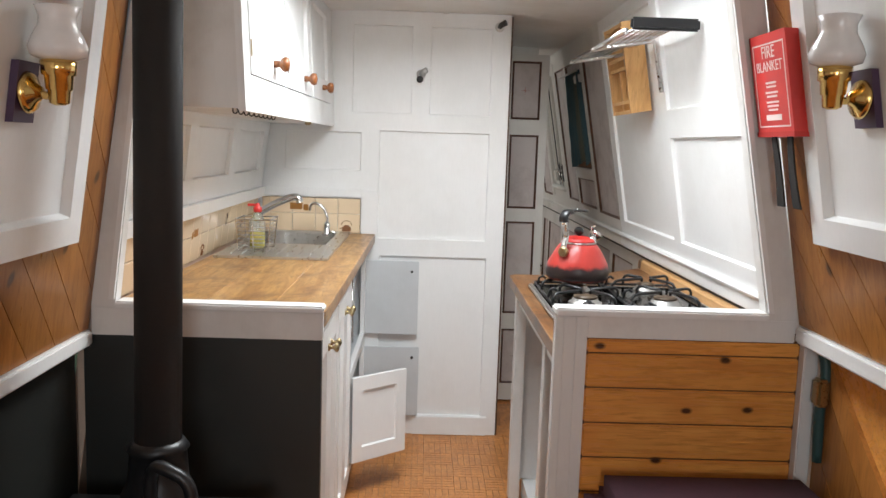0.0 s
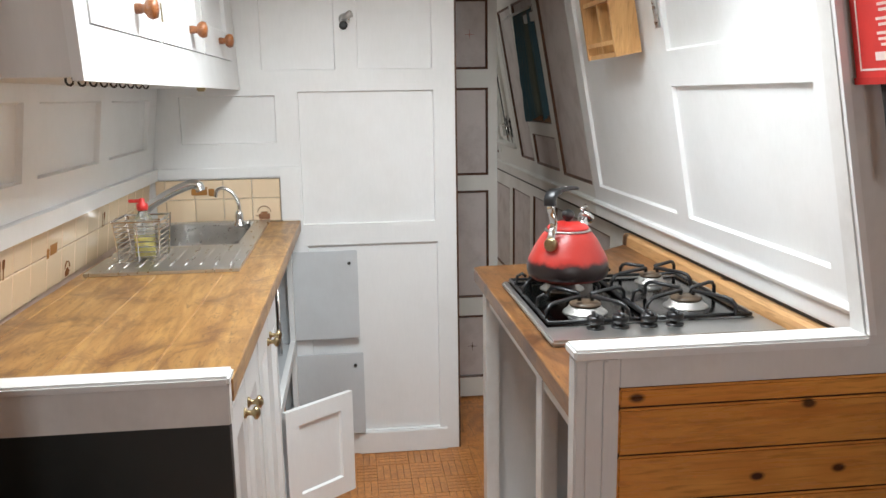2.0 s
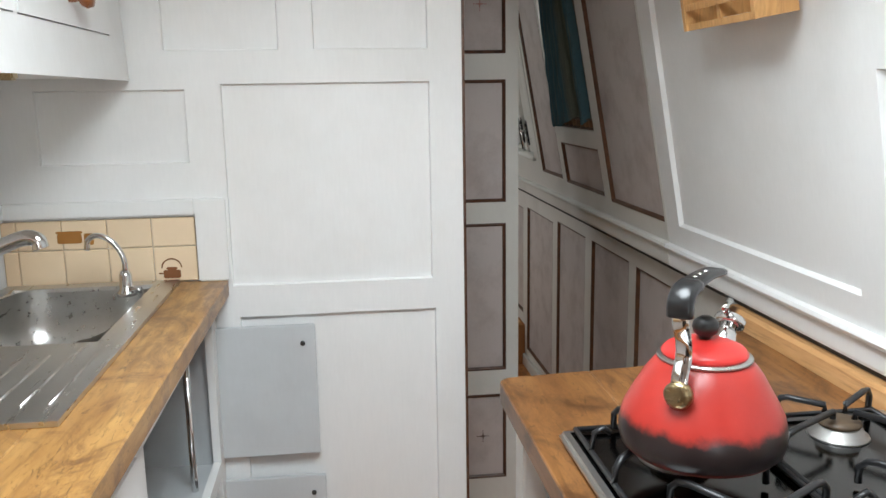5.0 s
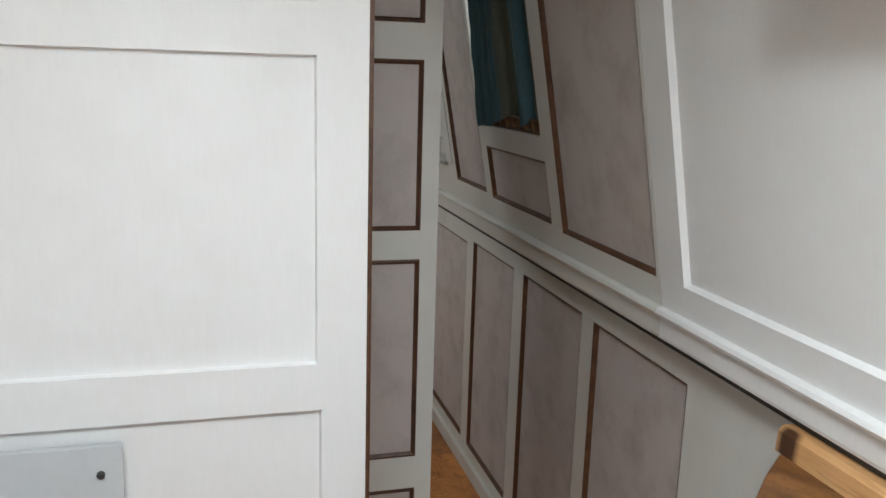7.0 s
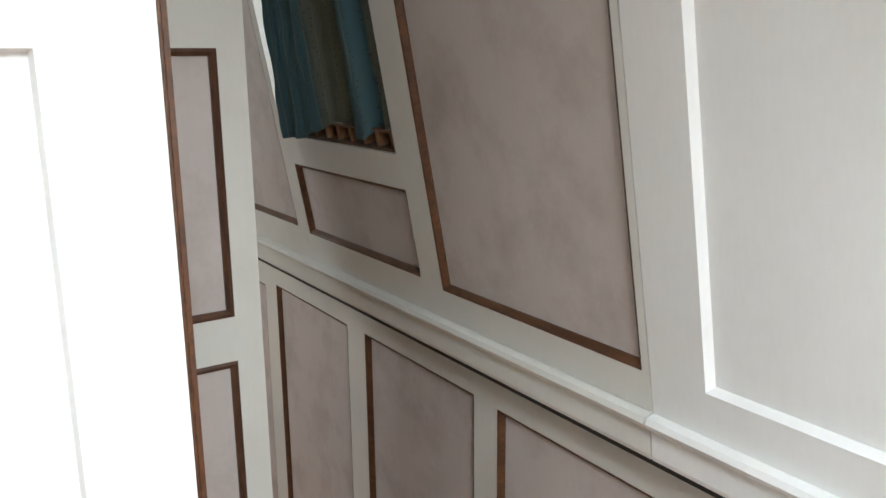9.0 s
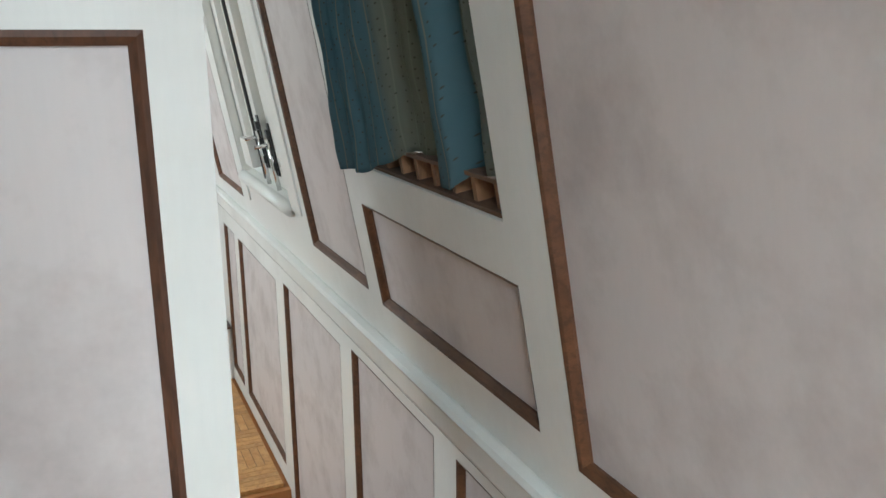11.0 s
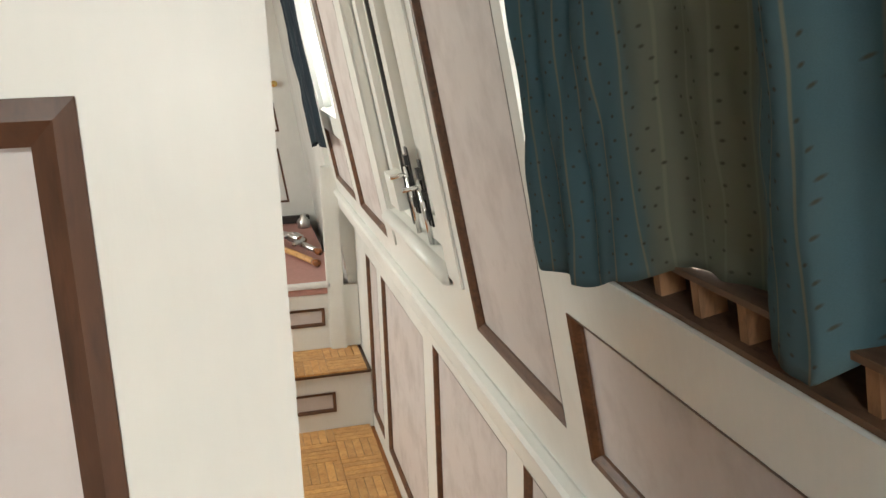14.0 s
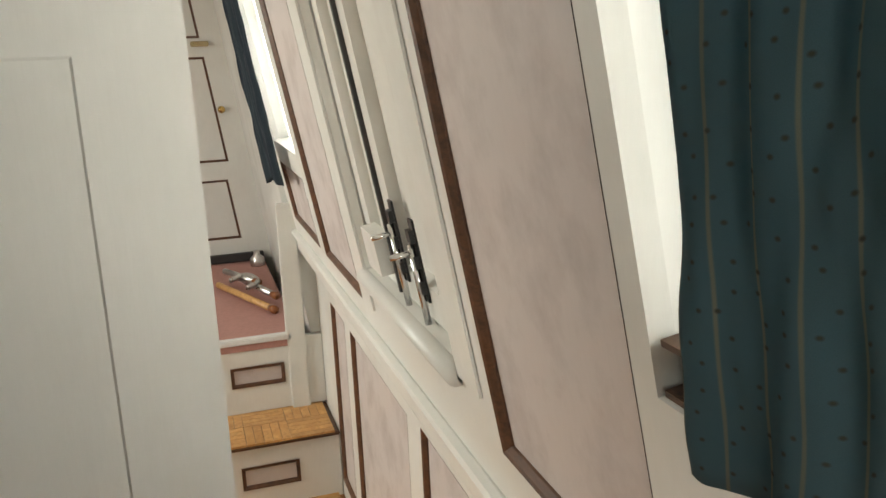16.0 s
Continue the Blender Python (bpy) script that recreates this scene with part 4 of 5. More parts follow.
bm = B(0.318, 1.14, 0.432, 0.862, 1.828, 0.562, 0.045)
bmesh.ops.subdivide_edges(bm, edges=bm.edges[:], cuts=1)
tagged(part("seat_cushion", bm, PLUM, None, "", True), "plum velvet seat cushion on the bench", "cushion")
bm = bmesh.new()
tube(bm, curve_pts([(0.862, 1.80, 0.60), (0.857, 1.80, 0.72), (0.862, 1.795, 0.80), (0.855, 1.80, 0.86)], 5), 0.012)
vp = thing("gas_valve", (0.86, 1.80, 0.73), "dark pipe with a valve beside the partition", "pipe")
part("pipe", bm, TEALPIPE, vp, "", True)
part("valve", B(0.838, 1.775, 0.735, 0.866, 1.81, 0.80, 0.006), OLDBRASS, vp)

# ---- left galley cabinet ----
cab = thing("base_cabinet", (-0.55, 2.7, 0.0), "white panelled base cabinet with open cupboard bay", "cabinet")
FX = -0.315
part("end_panel", B(-0.79, 1.872, 0.0, FX - 0.02, 1.888, 0.865), WHITE, cab)
part("divider", B(-0.79, 2.786, 0.08, FX - 0.02, 2.80, 0.865), GREYP, cab)
part("far_side", B(-0.79, 3.535, 0.08, FX - 0.02, 3.55, 0.865), GREYP, cab)
part("shelf", B(-0.78, 2.801, 0.44, FX - 0.02, 3.534, 0.455), GREYP, cab)
part("bottom", B(-0.79, 1.89, 0.085, FX - 0.02, 3.535, 0.10), GREYP, cab)
part("plinth", B(-0.40, 1.89, 0.0, -0.35, 3.55, 0.085), WHITE_OLD, cab)
fm = lambda y, z, d: (FX + d, y, z)
part("face_frame", slab(fm, (1.87, 0.085, 3.555, 0.862), [(1.90, 0.115, 2.325, 0.83), (2.345, 0.115, 2.765, 0.83), (2.83, 0.475, 3.50, 0.815), (2.83, 0.12, 3.50, 0.435)], 0.0, -0.018, 0.0), WHITE, cab)
for y0, y1, ky in ((1.902, 2.110, 2.085), (2.114, 2.323, 2.14), (2.347, 2.553, 2.53), (2.557, 2.763, 2.585)):
    d = part("cabinet_door", slab(fm, (y0, 0.118, y1, 0.828), [(y0 + 0.05, 0.18, y1 - 0.05, 0.765)], 0.008, -0.012, 0.01), WHITE, cab)
    part("panel", slab(fm, (y0 + 0.04, 0.17, y1 - 0.04, 0.775), [], -0.003, -0.011), WHITE, d)
    bm = bmesh.new()
    lathe(bm, [(0.010, 0), (0.010, 0.003), (0.005, 0.006), (0.005, 0.014), (0.0125, 0.019), (0.0125, 0.024), (0.005, 0.029)], (FX + 0.008, ky, 0.768), (1, 0, 0), 16)
    part("knob", bm, OLDBRASS, d, "aged brass knob", True)
part("inner_pipe", tube(bmesh.new(), [(-0.36, 3.40, 0.10), (-0.36, 3.40, 0.80)], 0.008), CHROME, cab, "", True)


def open_leaf(x0, z0, x1, z1, y, label):
    e = part("cabinet_door", B(x0, y - 0.012, z0, x1, y, z1, 0.002), GREYP, cab, label)
    bm = bmesh.new()
    lathe(bm, [(0.006, 0), (0.006, 0.004), (0.003, 0.006)], (x1 - 0.03, y - 0.012, z1 - 0.045), (0, -1, 0), 10)
    part("catch", bm, DARKFIT_SHADE, e)


open_leaf(-0.318, 0.462, -0.083, 0.790, 3.555, "pale grey inside of an open door")
open_leaf(-0.325, 0.092, -0.073, 0.405, 3.552, "pale grey inside of an open door")
# white leaf swung out
hm = Matrix.Translation((-0.305, 2.86, 0)) @ Matrix.Rotation(math.atan2(0.16, 0.195), 4, "Z")
lf = lambda a, z, d: tuple(hm @ Vector((a, -d, z)))
leaf = part("cabinet_door", slab(lf, (0.0, 0.135, 0.245, 0.455), [(0.045, 0.19, 0.20, 0.405)], 0.0, -0.016, 0.008), WHITE, cab, "white panelled door swung open")
part("panel", slab(lf, (0.04, 0.185, 0.205, 0.41), [], -0.008, -0.015), WHITE, leaf)

wtop = thing("worktop", (-0.54, 2.7, 0.866), "worn pine worktop with dark stains beside the sink", "worktop")
for f0, f1, far in ((0.0, 0.08, 3.556), (0.08, 0.40, 3.05), (0.40, 0.73, 3.05), (0.73, 1.0, 3.556)):
    wt = bmesh.new()
    la, lb = -0.80 + 0.507 * f0, -0.80 + 0.507 * f1
    g = (far - 1.886) / 1.67
    ra, rb = la + g * (0.025 - 0.011 * f0), lb + g * (0.025 - 0.011 * f1)
    prism(wt, [(la, 1.886), (lb, 1.886), (rb, far), (ra, far)], 0.866, 0.905, "z")
    bmesh.ops.bevel(wt, geom=wt.edges[:], offset=0.0022, segments=1, affect="EDGES")
    part("plank", wt, WORKTOP, wtop)

# ---- sink ----
sink = thing("sink", (-0.57, 3.1, 0.906), "stainless steel sink with grooved drainer", "sink")
SX0, SX1, SY0, SY1 = -0.765, -0.385, 2.70, 3.54
sm = lambda x, y, d: (x, y, 0.908 + d)
part("rim", slab(sm, (SX0, SY0, SX1, SY1), [(-0.735, 3.06, -0.435, 3.50)], 0.006, -0.002, 0.004), STEEL, sink)
bowl = bmesh.new()
n, lv = 40, 6
rings_ = []
for k in range(lv + 1):
    f = k / lv
    hx, hy = 0.150 - 0.022 * f ** 2, 0.22 - 0.03 * f ** 2
    ring_ = []
    for i in range(n):
        a = 2 * math.pi * i / n
        c, s = math.cos(a), math.sin(a)
        p = 5.0
        rr = (abs(c) ** p + abs(s) ** p) ** (-1 / p)
        ring_.append(bowl.verts.new((-0.585 + hx * rr * c, 3.28 + hy * rr * s, 0.9125 - 0.006 * min(1, f * 6) - 0.0 * f)))
    rings_.append(ring_)
for k in range(lv + 1):
    for v in rings_[k]:
        v.co.z = 0.9135 - 0.0455 * 0 - (0.0 if k == 0 else 0.13 * (k / lv) ** 0.5)
for a, b in zip(rings_, rings_[1:]):
    for i in range(n):
        bowl.faces.new((a[i], a[(i + 1) % n], b[(i + 1) % n], b[i]))
bowl.faces.new(rings_[-1])
part("bowl", bowl, STEEL, sink, "", True)
for i in range(9):
    x = -0.72 + i * 0.038
    bm = bmesh.new()
    tube(bm, [(x, 2.76, 0.9138), (x, 2.99, 0.9138)], 0.0028, 8)
    part("groove_rib", bm, STEEL, sink, "", True)
# mixer tap
tap = thing("mixer_tap", (-0.745, 3.25, 0.914), "chrome mixer tap with long swan-neck spout", "tap")
bm = bmesh.new()
lathe(bm, [(0.024, 0), (0.024, 0.01), (0.017, 0.02), (0.015, 0.06), (0.019, 0.065), (0.012, 0.08)], (-0.742, 3.17, 0.914))
part("base", bm, CHROME, tap, "", True)
bm = bmesh.new()
tube(bm, curve_pts([(-0.742, 3.17, 0.960), (-0.736, 3.17, 0.988), (-0.700, 3.17, 1.022), (-0.635, 3.17, 1.060), (-0.580, 3.17, 1.082), (-0.556, 3.17, 1.078), (-0.550, 3.17, 1.062)], 8), 0.0145, 12)
part("spout", bm, CHROME, tap, "", True)
tap2 = thing("drinking_water_tap", (-0.474, 3.42, 0.914), "slim chrome drinking water tap with hooked spout", "tap")
bm = bmesh.new()
lathe(bm, [(0.020, 0), (0.020, 0.008), (0.014, 0.014), (0.013, 0.045), (0.009, 0.055)], (-0.474, 3.42, 0.910))
part("base", bm, CHROME, tap2, "", True)
bm = bmesh.new()
tube(bm, curve_pts([(-0.474, 3.42, 0.955), (-0.474, 3.42, 0.99), (-0.492, 3.42, 1.025), (-0.520, 3.42, 1.042), (-0.542, 3.42, 1.035), (-0.548, 3.42, 1.012)], 8), 0.006, 10)
part("spout", bm, CHROME, tap2, "", True)
bm = bmesh.new()
tube(bm, [(-0.474, 3.42, 0.925), (-0.440, 3.40, 0.925)], 0.006)
part("lever", bm, CHROME, tap2, "", True)
# cutlery basket
bask = thing("wire_basket", (-0.655, 2.87, 0.914), "wire cutlery basket on the drainer", "basket")
for k in range(9):
    bm = bmesh.new()
    z = 0.918 + k * 0.0135
    hx = 0.05 + 0.0012 * k
    hy = 0.06 + 0.001 * k
    tube(bm, [(-0.655 - hx, 2.87 - hy, z), (-0.655 + hx, 2.87 - hy, z), (-0.655 + hx, 2.87 + hy, z), (-0.655 - hx, 2.87 + hy, z)], 0.0016 if k < 8 else 0.003, 6, True)
    part("wire", bm, CHROME, bask)
for sx, sy in ((-1, -1), (1, -1), (1, 1), (-1, 1), (0, -1), (0, 1)):
    bm = bmesh.new()
    tube(bm, [(-0.655 + sx * 0.05, 2.87 + sy * 0.06, 0.914), (-0.655 + sx * 0.06, 2.87 + sy * 0.068, 1.03)], 0.002, 6)
    part("upright", bm, CHROME, bask)
bm = bmesh.new()
for k in range(6):
    tube(bm, [(-0.70 + 0.018 * k, 2.815, 0.916), (-0.70 + 0.018 * k, 2.925, 0.916)], 0.0015, 6)
part("bottom_wires", bm, CHROME, bask)
bot = thing("washing_up_bottle", (-0.655, 2.885, 0.919), "clear bottle of yellow washing-up liquid with red cap", "bottle")
bm = bmesh.new()
lathe(bm, [(0.024, 0), (0.027, 0.006), (0.027, 0.085), (0.022, 0.105), (0.013, 0.12), (0.012, 0.128)], (-0.655, 2.885, 0.919))
part("body", bm, BOTTLE, bot, "", True)
bm = bmesh.new()
lathe(bm, [(0.022, 0), (0.0245, 0.006), (0.0245, 0.055), (0.02, 0.056)], (-0.655, 2.885, 0.9215))
part("liquid", bm, YELLOW, bot, "yellow liquid", True)
bm = bmesh.new()
lathe(bm, [(0.015, 0), (0.015, 0.016), (0.008, 0.020), (0.007, 0.030), (0.003, 0.032)], (-0.655, 2.885, 1.046))
part("cap", bm, RED, bot, "red cap", True)
part("nozzle", B(-0.690, 2.881, 1.066, -0.655, 2.889, 1.075, 0.002), RED, bot, "red nozzle")

# ---- wall cupboard ----
cup = thing("wall_cupboard", (-0.6, 2.7, 1.37), "white wall cupboard with panelled doors and turned knobs", "cupboard")


def cf(y, z, d):
    return (-0.495 + (y - 1.95) * 0.0195 - 0.05 * max(0, z - 1.37) + d, y, z)


carc = bmesh.new()
a = [carc.verts.new(p) for p in ((-0.745, 1.96, 1.372), (-0.512, 1.96, 1.372), (-0.482, 3.556, 1.372), (-0.745, 3.556, 1.372), (-0.690, 1.96, 1.85), (-0.535, 1.96, 1.85), (-0.505, 3.556, 1.85), (-0.690, 3.556, 1.85))]
for q in ((0, 1, 2, 3), (4, 5, 6, 7), (0, 1, 5, 4), (1, 2, 6, 5), (2, 3, 7, 6), (3, 0, 4, 7)):
    carc.faces.new([a[i] for i in q])
bmesh.ops.recalc_face_normals(carc, faces=carc.faces[:])
part("carcass", carc, WHITE_OLD, cup)
doors = [(2.02, 2.485), (2.50, 2.965), (2.98, 3.45)]
part("face_frame", slab(cf, (1.957, 1.366, 3.556, 1.85), [(y0, 1.455, y1, 1.84) for y0, y1 in doors], 0.0, -0.017, 0.0), WHITE, cup)
for (y0, y1), ky in zip(doors, (2.30, 2.80, 3.22)):
    d = part("cupboard_door", slab(cf, (y0 + 0.002, 1.457, y1 - 0.002, 1.838), [(y0 + 0.07, 1.54, y1 - 0.07, 1.80)], 0.003, -0.013, 0.012), WHITE, cup)
    part("panel", slab(cf, (y0 + 0.06, 1.53, y1 - 0.06, 1.81), [], -0.008, -0.0125), WHITE, d)
    bm = bmesh.new()
    lathe(bm, [(0.010, 0), (0.010, 0.010), (0.008, 0.016), (0.017, 0.022), (0.021, 0.030), (0.018, 0.040), (0.006, 0.043)], cf(ky, 1.507, 0.003), (1, 0, 0), 18)
    part("knob", bm, KNOBWOOD, d, "turned wooden knob", True)
    part("hinge", slab(cf, (y0 + 0.004, 1.50, y0 + 0.014, 1.54), [], 0.005, 0.0), OLDBRASS, d)
for i in range(9):
    y = 2.0 + i * 0.062
    bm = bmesh.new()
    tube(bm, [(-0.53 + 0.006 * math.cos(k * 0.7), y, 1.370 + 0.008 * math.sin(k * 0.7) - 0.002) for k in range(9)], 0.002, 6, True)
    part("cup_hook", bm, DARKFIT_SHADE, cup)
part("catch", B(-0.50, 2.93, 1.356, -0.478, 2.955, 1.378, 0.003), OLDBRASS, cup)

# ---- right galley counter ----
CT = 0.835
rc = thing("hob_cabinet", (0.55, 2.4, 0.0), "white hob cabinet with open bays, doors missing", "cabinet")
part("post", B(0.276, 2.875, 0.0, 0.315, 2.935, CT - 0.040, 0.003), WHITE_OLD, rc)
part("post", B(0.280, 2.205, 0.0, 0.315, 2.260, CT - 0.040, 0.003), WHITE_OLD, rc)
part("top_rail", B(0.284, 2.2605, 0.738, 0.304, 2.8745, CT - 0.040, 0.002), WHITE_OLD, rc)
part("top_rail", B(0.284, 1.877, 0.733, 0.304, 2.2045, CT - 0.040, 0.002), WHITE_OLD, rc)
part("bottom", B(0.33, 1.877, 0.0, 0.84, 2.935, 0.07), WHITE, rc)
part("divider", B(0.316, 2.22, 0.071, 0.83, 2.235, CT - 0.042), GREYP, rc)
part("far_side", B(0.3155, 2.915, 0.071, 0.855, 2.934, CT - 0.042), WHITE, rc)
part("back", B(0.83, 1.877, 0.071, 0.845, 2.914, CT - 0.042), WHITE, rc)
part("shelf", B(0.316, 1.878, 0.46, 0.829, 2.2195, 0.475), WHITE, rc)
part("runner", B(0.316, 2.2605, 0.705, 0.330, 2.914, 0.735), GREYP, rc)
corner = [(0.253 + 0.03 - 0.03 * math.cos(a), 2.955 + 0.025 * math.sin(a)) for a in [i * math.pi / 16 for i in range(9)]]
wrt = thing("worktop", (0.5, 2.5, CT - 0.038), "dark-stained pine worktop round the hob with curved end", "worktop")
for poly in ([(0.42, 1.890), (0.253, 1.890), *corner, (0.42, 2.990)],
             [(0.62, 1.890), (0.42, 1.890), (0.42, 2.990), (0.50, 2.996), (0.555, 3.003), (0.59, 3.022), (0.62, 3.050)],
             [(0.84, 1.890), (0.62, 1.890), (0.62, 3.050), (0.66, 3.098), (0.70, 3.142), (0.75, 3.190), (0.80, 3.232), (0.84, 3.255)]):
    wr = bmesh.new()
    prism(wr, poly, CT - 0.038, CT, "z")
    bmesh.ops.bevel(wr, geom=wr.edges[:], offset=0.0018, segments=1, affect="EDGES")
    part("plank", wr, HOBTOP, wrt)
bt2 = bmesh.new()
prism(bt2, [(0.803, CT + 0.0005), (0.845, CT + 0.0005), (0.845, CT + 0.037), (0.812, CT + 0.037), (0.805, CT + 0.030)], 1.895, 3.245, "y")
tagged(part("batten", bt2, BATTEN), "bare pine batten along the back of the worktop", "batten")

# ---- hob ----
hob = thing("gas_hob", (0.54, 2.44, CT), "stainless steel four-burner gas hob with black pan supports", "hob")
HX0, HX1, HY0, HY1 = 0.290, 0.794, 2.168, 2.712
HZ = CT + 0.014
part("tray", B(HX0, HY0, CT + 0.0004, HX1, HY1, HZ, 0.005), SATIN, hob)
WX0, WX1, WY0, WY1 = HX0 + 0.014, HX1 - 0.028, HY0 + 0.098, HY1 - 0.014
part("well", B(WX0, WY0, HZ + 0.0002, WX1, WY1, HZ + 0.0012), HOBSTEEL, hob, "polished burner well coloured dark for its reflections")
burners = [(0.418, 2.372, 0.040), (0.660, 2.385, 0.040), (0.425, 2.600, 0.044), (0.668, 2.630, 0.032)]
for bx, by, br in burners:
    bm = bmesh.new()
    lathe(bm, [(br * 1.28, 0), (br * 1.24, 0.003), (br * 1.05, 0.006), (br * 0.95, 0.014), (br * 0.75, 0.016)], (bx, by, HZ + 0.0012))
    b_ob = part("burner", bm, ALU, hob, "", True)
    bm = bmesh.new()
    lathe(bm, [(br * 0.86, 0), (br * 0.90, 0.002), (br * 0.88, 0.006), (br * 0.6, 0.009)], (bx, by, HZ + 0.0172))
    part("burner_cap", bm, BURNT, b_ob, "heat-browned burner cap", True)


def pan_support(x0, x1, y0, y1, spots):
    """A bent-rod frame lying in the well, with cranked fingers standing up and reaching over each burner."""
    zf, zt = HZ + 0.008, HZ + 0.041
    e = part("pan_support", tube(bmesh.new(), [(x0, y0, zf), (x1, y0, zf), (x1, y1, zf), (x0, y1, zf)], 0.0042, 8, True), IRON, hob, "black bent-rod pan support", True)
    for k, (cx, cy) in enumerate(spots):
        ends = ((x0, cy - 0.075), (cx + 0.065, y0 if k == 0 else cy - 0.10), (x1, cy + 0.070), (cx - 0.060, cy + 0.10 if k == 0 else y1))
        for fx, fy in ends:
            foot = Vector((fx, fy, zf))
            tip = Vector((cx, cy, zt)) + (foot - Vector((cx, cy, zf))).normalized() * 0.020
            tip.z = zt
            inn = foot + (tip - foot) * 0.10
            pts = [foot, (foot.x, foot.y, zf + 0.020), (inn.x, inn.y, zt - 0.003), (*(foot + (tip - foot) * 0.25).xy, zt), tip, (tip.x, tip.y, zt - 0.010)]
            part("finger", tube(bmesh.new(), pts, 0.0046, 8), IRON, e, "", True)
        bm = bmesh.new()
        tube(bm, [(x0, cy + 0.02, zf), (x0 + 0.004, cy + 0.02, zf + 0.026), (x0 + 0.016, cy + 0.02, zf + 0.032), (x0 + 0.026, cy + 0.02, zf + 0.024)], 0.0042, 8)
        part("hook", bm, IRON, e, "", True)


mid = (WX0 + WX1) / 2
pan_support(WX0 + 0.006, mid - 0.004, WY0 + 0.006, WY1 - 0.006, [burners[0][:2], burners[2][:2]])
pan_support(mid + 0.004, WX1 - 0.006, WY0 + 0.006, WY1 - 0.006, [burners[1][:2], burners[3][:2]])
for kx in (0.403, 0.457, 0.520, 0.577):
    bm = bmesh.new()
    lathe(bm, [(0.019, 0), (0.019, 0.003), (0.011, 0.005), (0.010, 0.010), (0.018, 0.012), (0.018, 0.024), (0.015, 0.027)], (kx, 2.245, HZ), (0, 0, 1), 20)
    box(bm, kx - 0.004, 2.228, HZ + 0.025, kx + 0.004, 2.262, HZ + 0.033, 0.001)
    part("control_knob", bm, BLACKP, hob, "black control knob", True)

# ---- kettle ----
KC = Vector((0.419, 2.530, 0.8955))
ket = thing("kettle", KC, "red enamel stove-top kettle scorched black round its base", "kettle")
bm = bmesh.new()
lathe(bm, [(0.070, 0), (0.088, 0.002), (0.096, 0.010), (0.099, 0.022), (0.099, 0.034), (0.095, 0.050), (0.087, 0.066), (0.078, 0.082), (0.070, 0.096), (0.061, 0.108), (0.055, 0.114), (0.052, 0.116)], KC, seg=48)
part("body", bm, ENAMEL, ket, "", True)
bm = bmesh.new()
lathe(bm, [(0.055, 0), (0.056, 0.002), (0.055, 0.004)], KC + Vector((0, 0, 0.1155)), seg=40)
part("rim", bm, STEEL, ket, "worn bare metal rim", True)
bm = bmesh.new()
lathe(bm, [(0.050, 0), (0.051, 0.003), (0.046, 0.009), (0.030, 0.016), (0.012, 0.019)], KC + Vector((0, 0, 0.1198)), seg=36)
part("lid", bm, RED, ket, "bright red lid", True)
bm = bmesh.new()
lathe(bm, [(0.006, 0), (0.008, 0.004), (0.014, 0.009), (0.016, 0.016), (0.014, 0.023), (0.006, 0.028)], KC + Vector((0, 0, 0.138)), seg=20)
part("lid_knob", bm, BLACKP, ket, "black lid knob", True)
D = Vector((0.68, 0.73, 0)).normalized()
W = Vector((D.y, -D.x, 0))
piv = KC - D * 0.068 + Vector((0, 0, 0.094))


def strap(path, half, thick):
    """A flat bar bent along a path that lies in the upright plane of the handle."""
    bm = bmesh.new()
    loops = []
    for k, p in enumerate(path):
        d = (path[min(k + 1, len(path) - 1)] - path[max(k - 1, 0)]).normalized()
        n = W.cross(d)
        h = half[k] if isinstance(half, list) else half
        loops.append([bm.verts.new(p + W * (h * a) + n * (thick * b)) for a, b in ((-0.7, -1), (0.7, -1), (1, -0.5), (1, 0.5), (0.7, 1), (-0.7, 1), (-1, 0.5), (-1, -0.5))])
    for a, b in zip(loops, loops[1:]):
        for q in range(8):
            bm.faces.new((a[q], a[(q + 1) % 8], b[(q + 1) % 8], b[q]))
    bm.faces.new(loops[0][::-1])
    bm.faces.new(loops[-1])
    bmesh.ops.recalc_face_normals(bm, faces=bm.faces[:])
    return bm


hp = lambda a, z: piv + D * a + Vector((0, 0, z))
part("handle_bracket", strap(curve_pts([hp(-0.016, -0.012), hp(-0.014, 0.018), hp(-0.004, 0.040), hp(-0.006, 0.060), hp(-0.018, 0.082), hp(-0.016, 0.100)], 5), 0.0095, 0.0035), CHROME, ket, "wavy chrome handle bracket", True)
bm = bmesh.new()
lathe(bm, [(0.010, -0.012), (0.016, 0.0), (0.0165, 0.008), (0.0125, 0.012), (0.004, 0.0125)], piv - D * 0.012, -D, 20)
part("handle_pivot", bm, OLDBRASS, ket, "", True)
part("collar", strap(curve_pts([hp(-0.021, 0.092), hp(-0.021, 0.108), hp(-0.010, 0.119), hp(0.010, 0.122)], 4), 0.0145, 0.0075), BLACKP, ket, "glossy black handle collar", True)
part("grip", strap(curve_pts([hp(-0.002, 0.121), hp(0.030, 0.124), hp(0.065, 0.124), hp(0.098, 0.121)], 4), 0.0135, 0.0045), BLACKP, ket, "black handle grip", True)
for a in (0.022, 0.040, 0.058):
    bm = bmesh.new()
    lathe(bm, [(0.0032, 0), (0.0032, 0.0012), (0.0015, 0.002)], hp(a, 0.1282), (0, 0, 1), 10)
    part("rivet", bm, CHROME, ket, "", True)
sp = KC + D * 0.060 + Vector((0, 0, 0.098))
bm = bmesh.new()
tube(bm, [sp, sp + D * 0.018 + Vector((0, 0, 0.022)), sp + D * 0.030 + Vector((0, 0, 0.034))], [0.019, 0.014, 0.0125], 16)
part("spout", bm, CHROME, ket, "", True)
bm = bmesh.new()
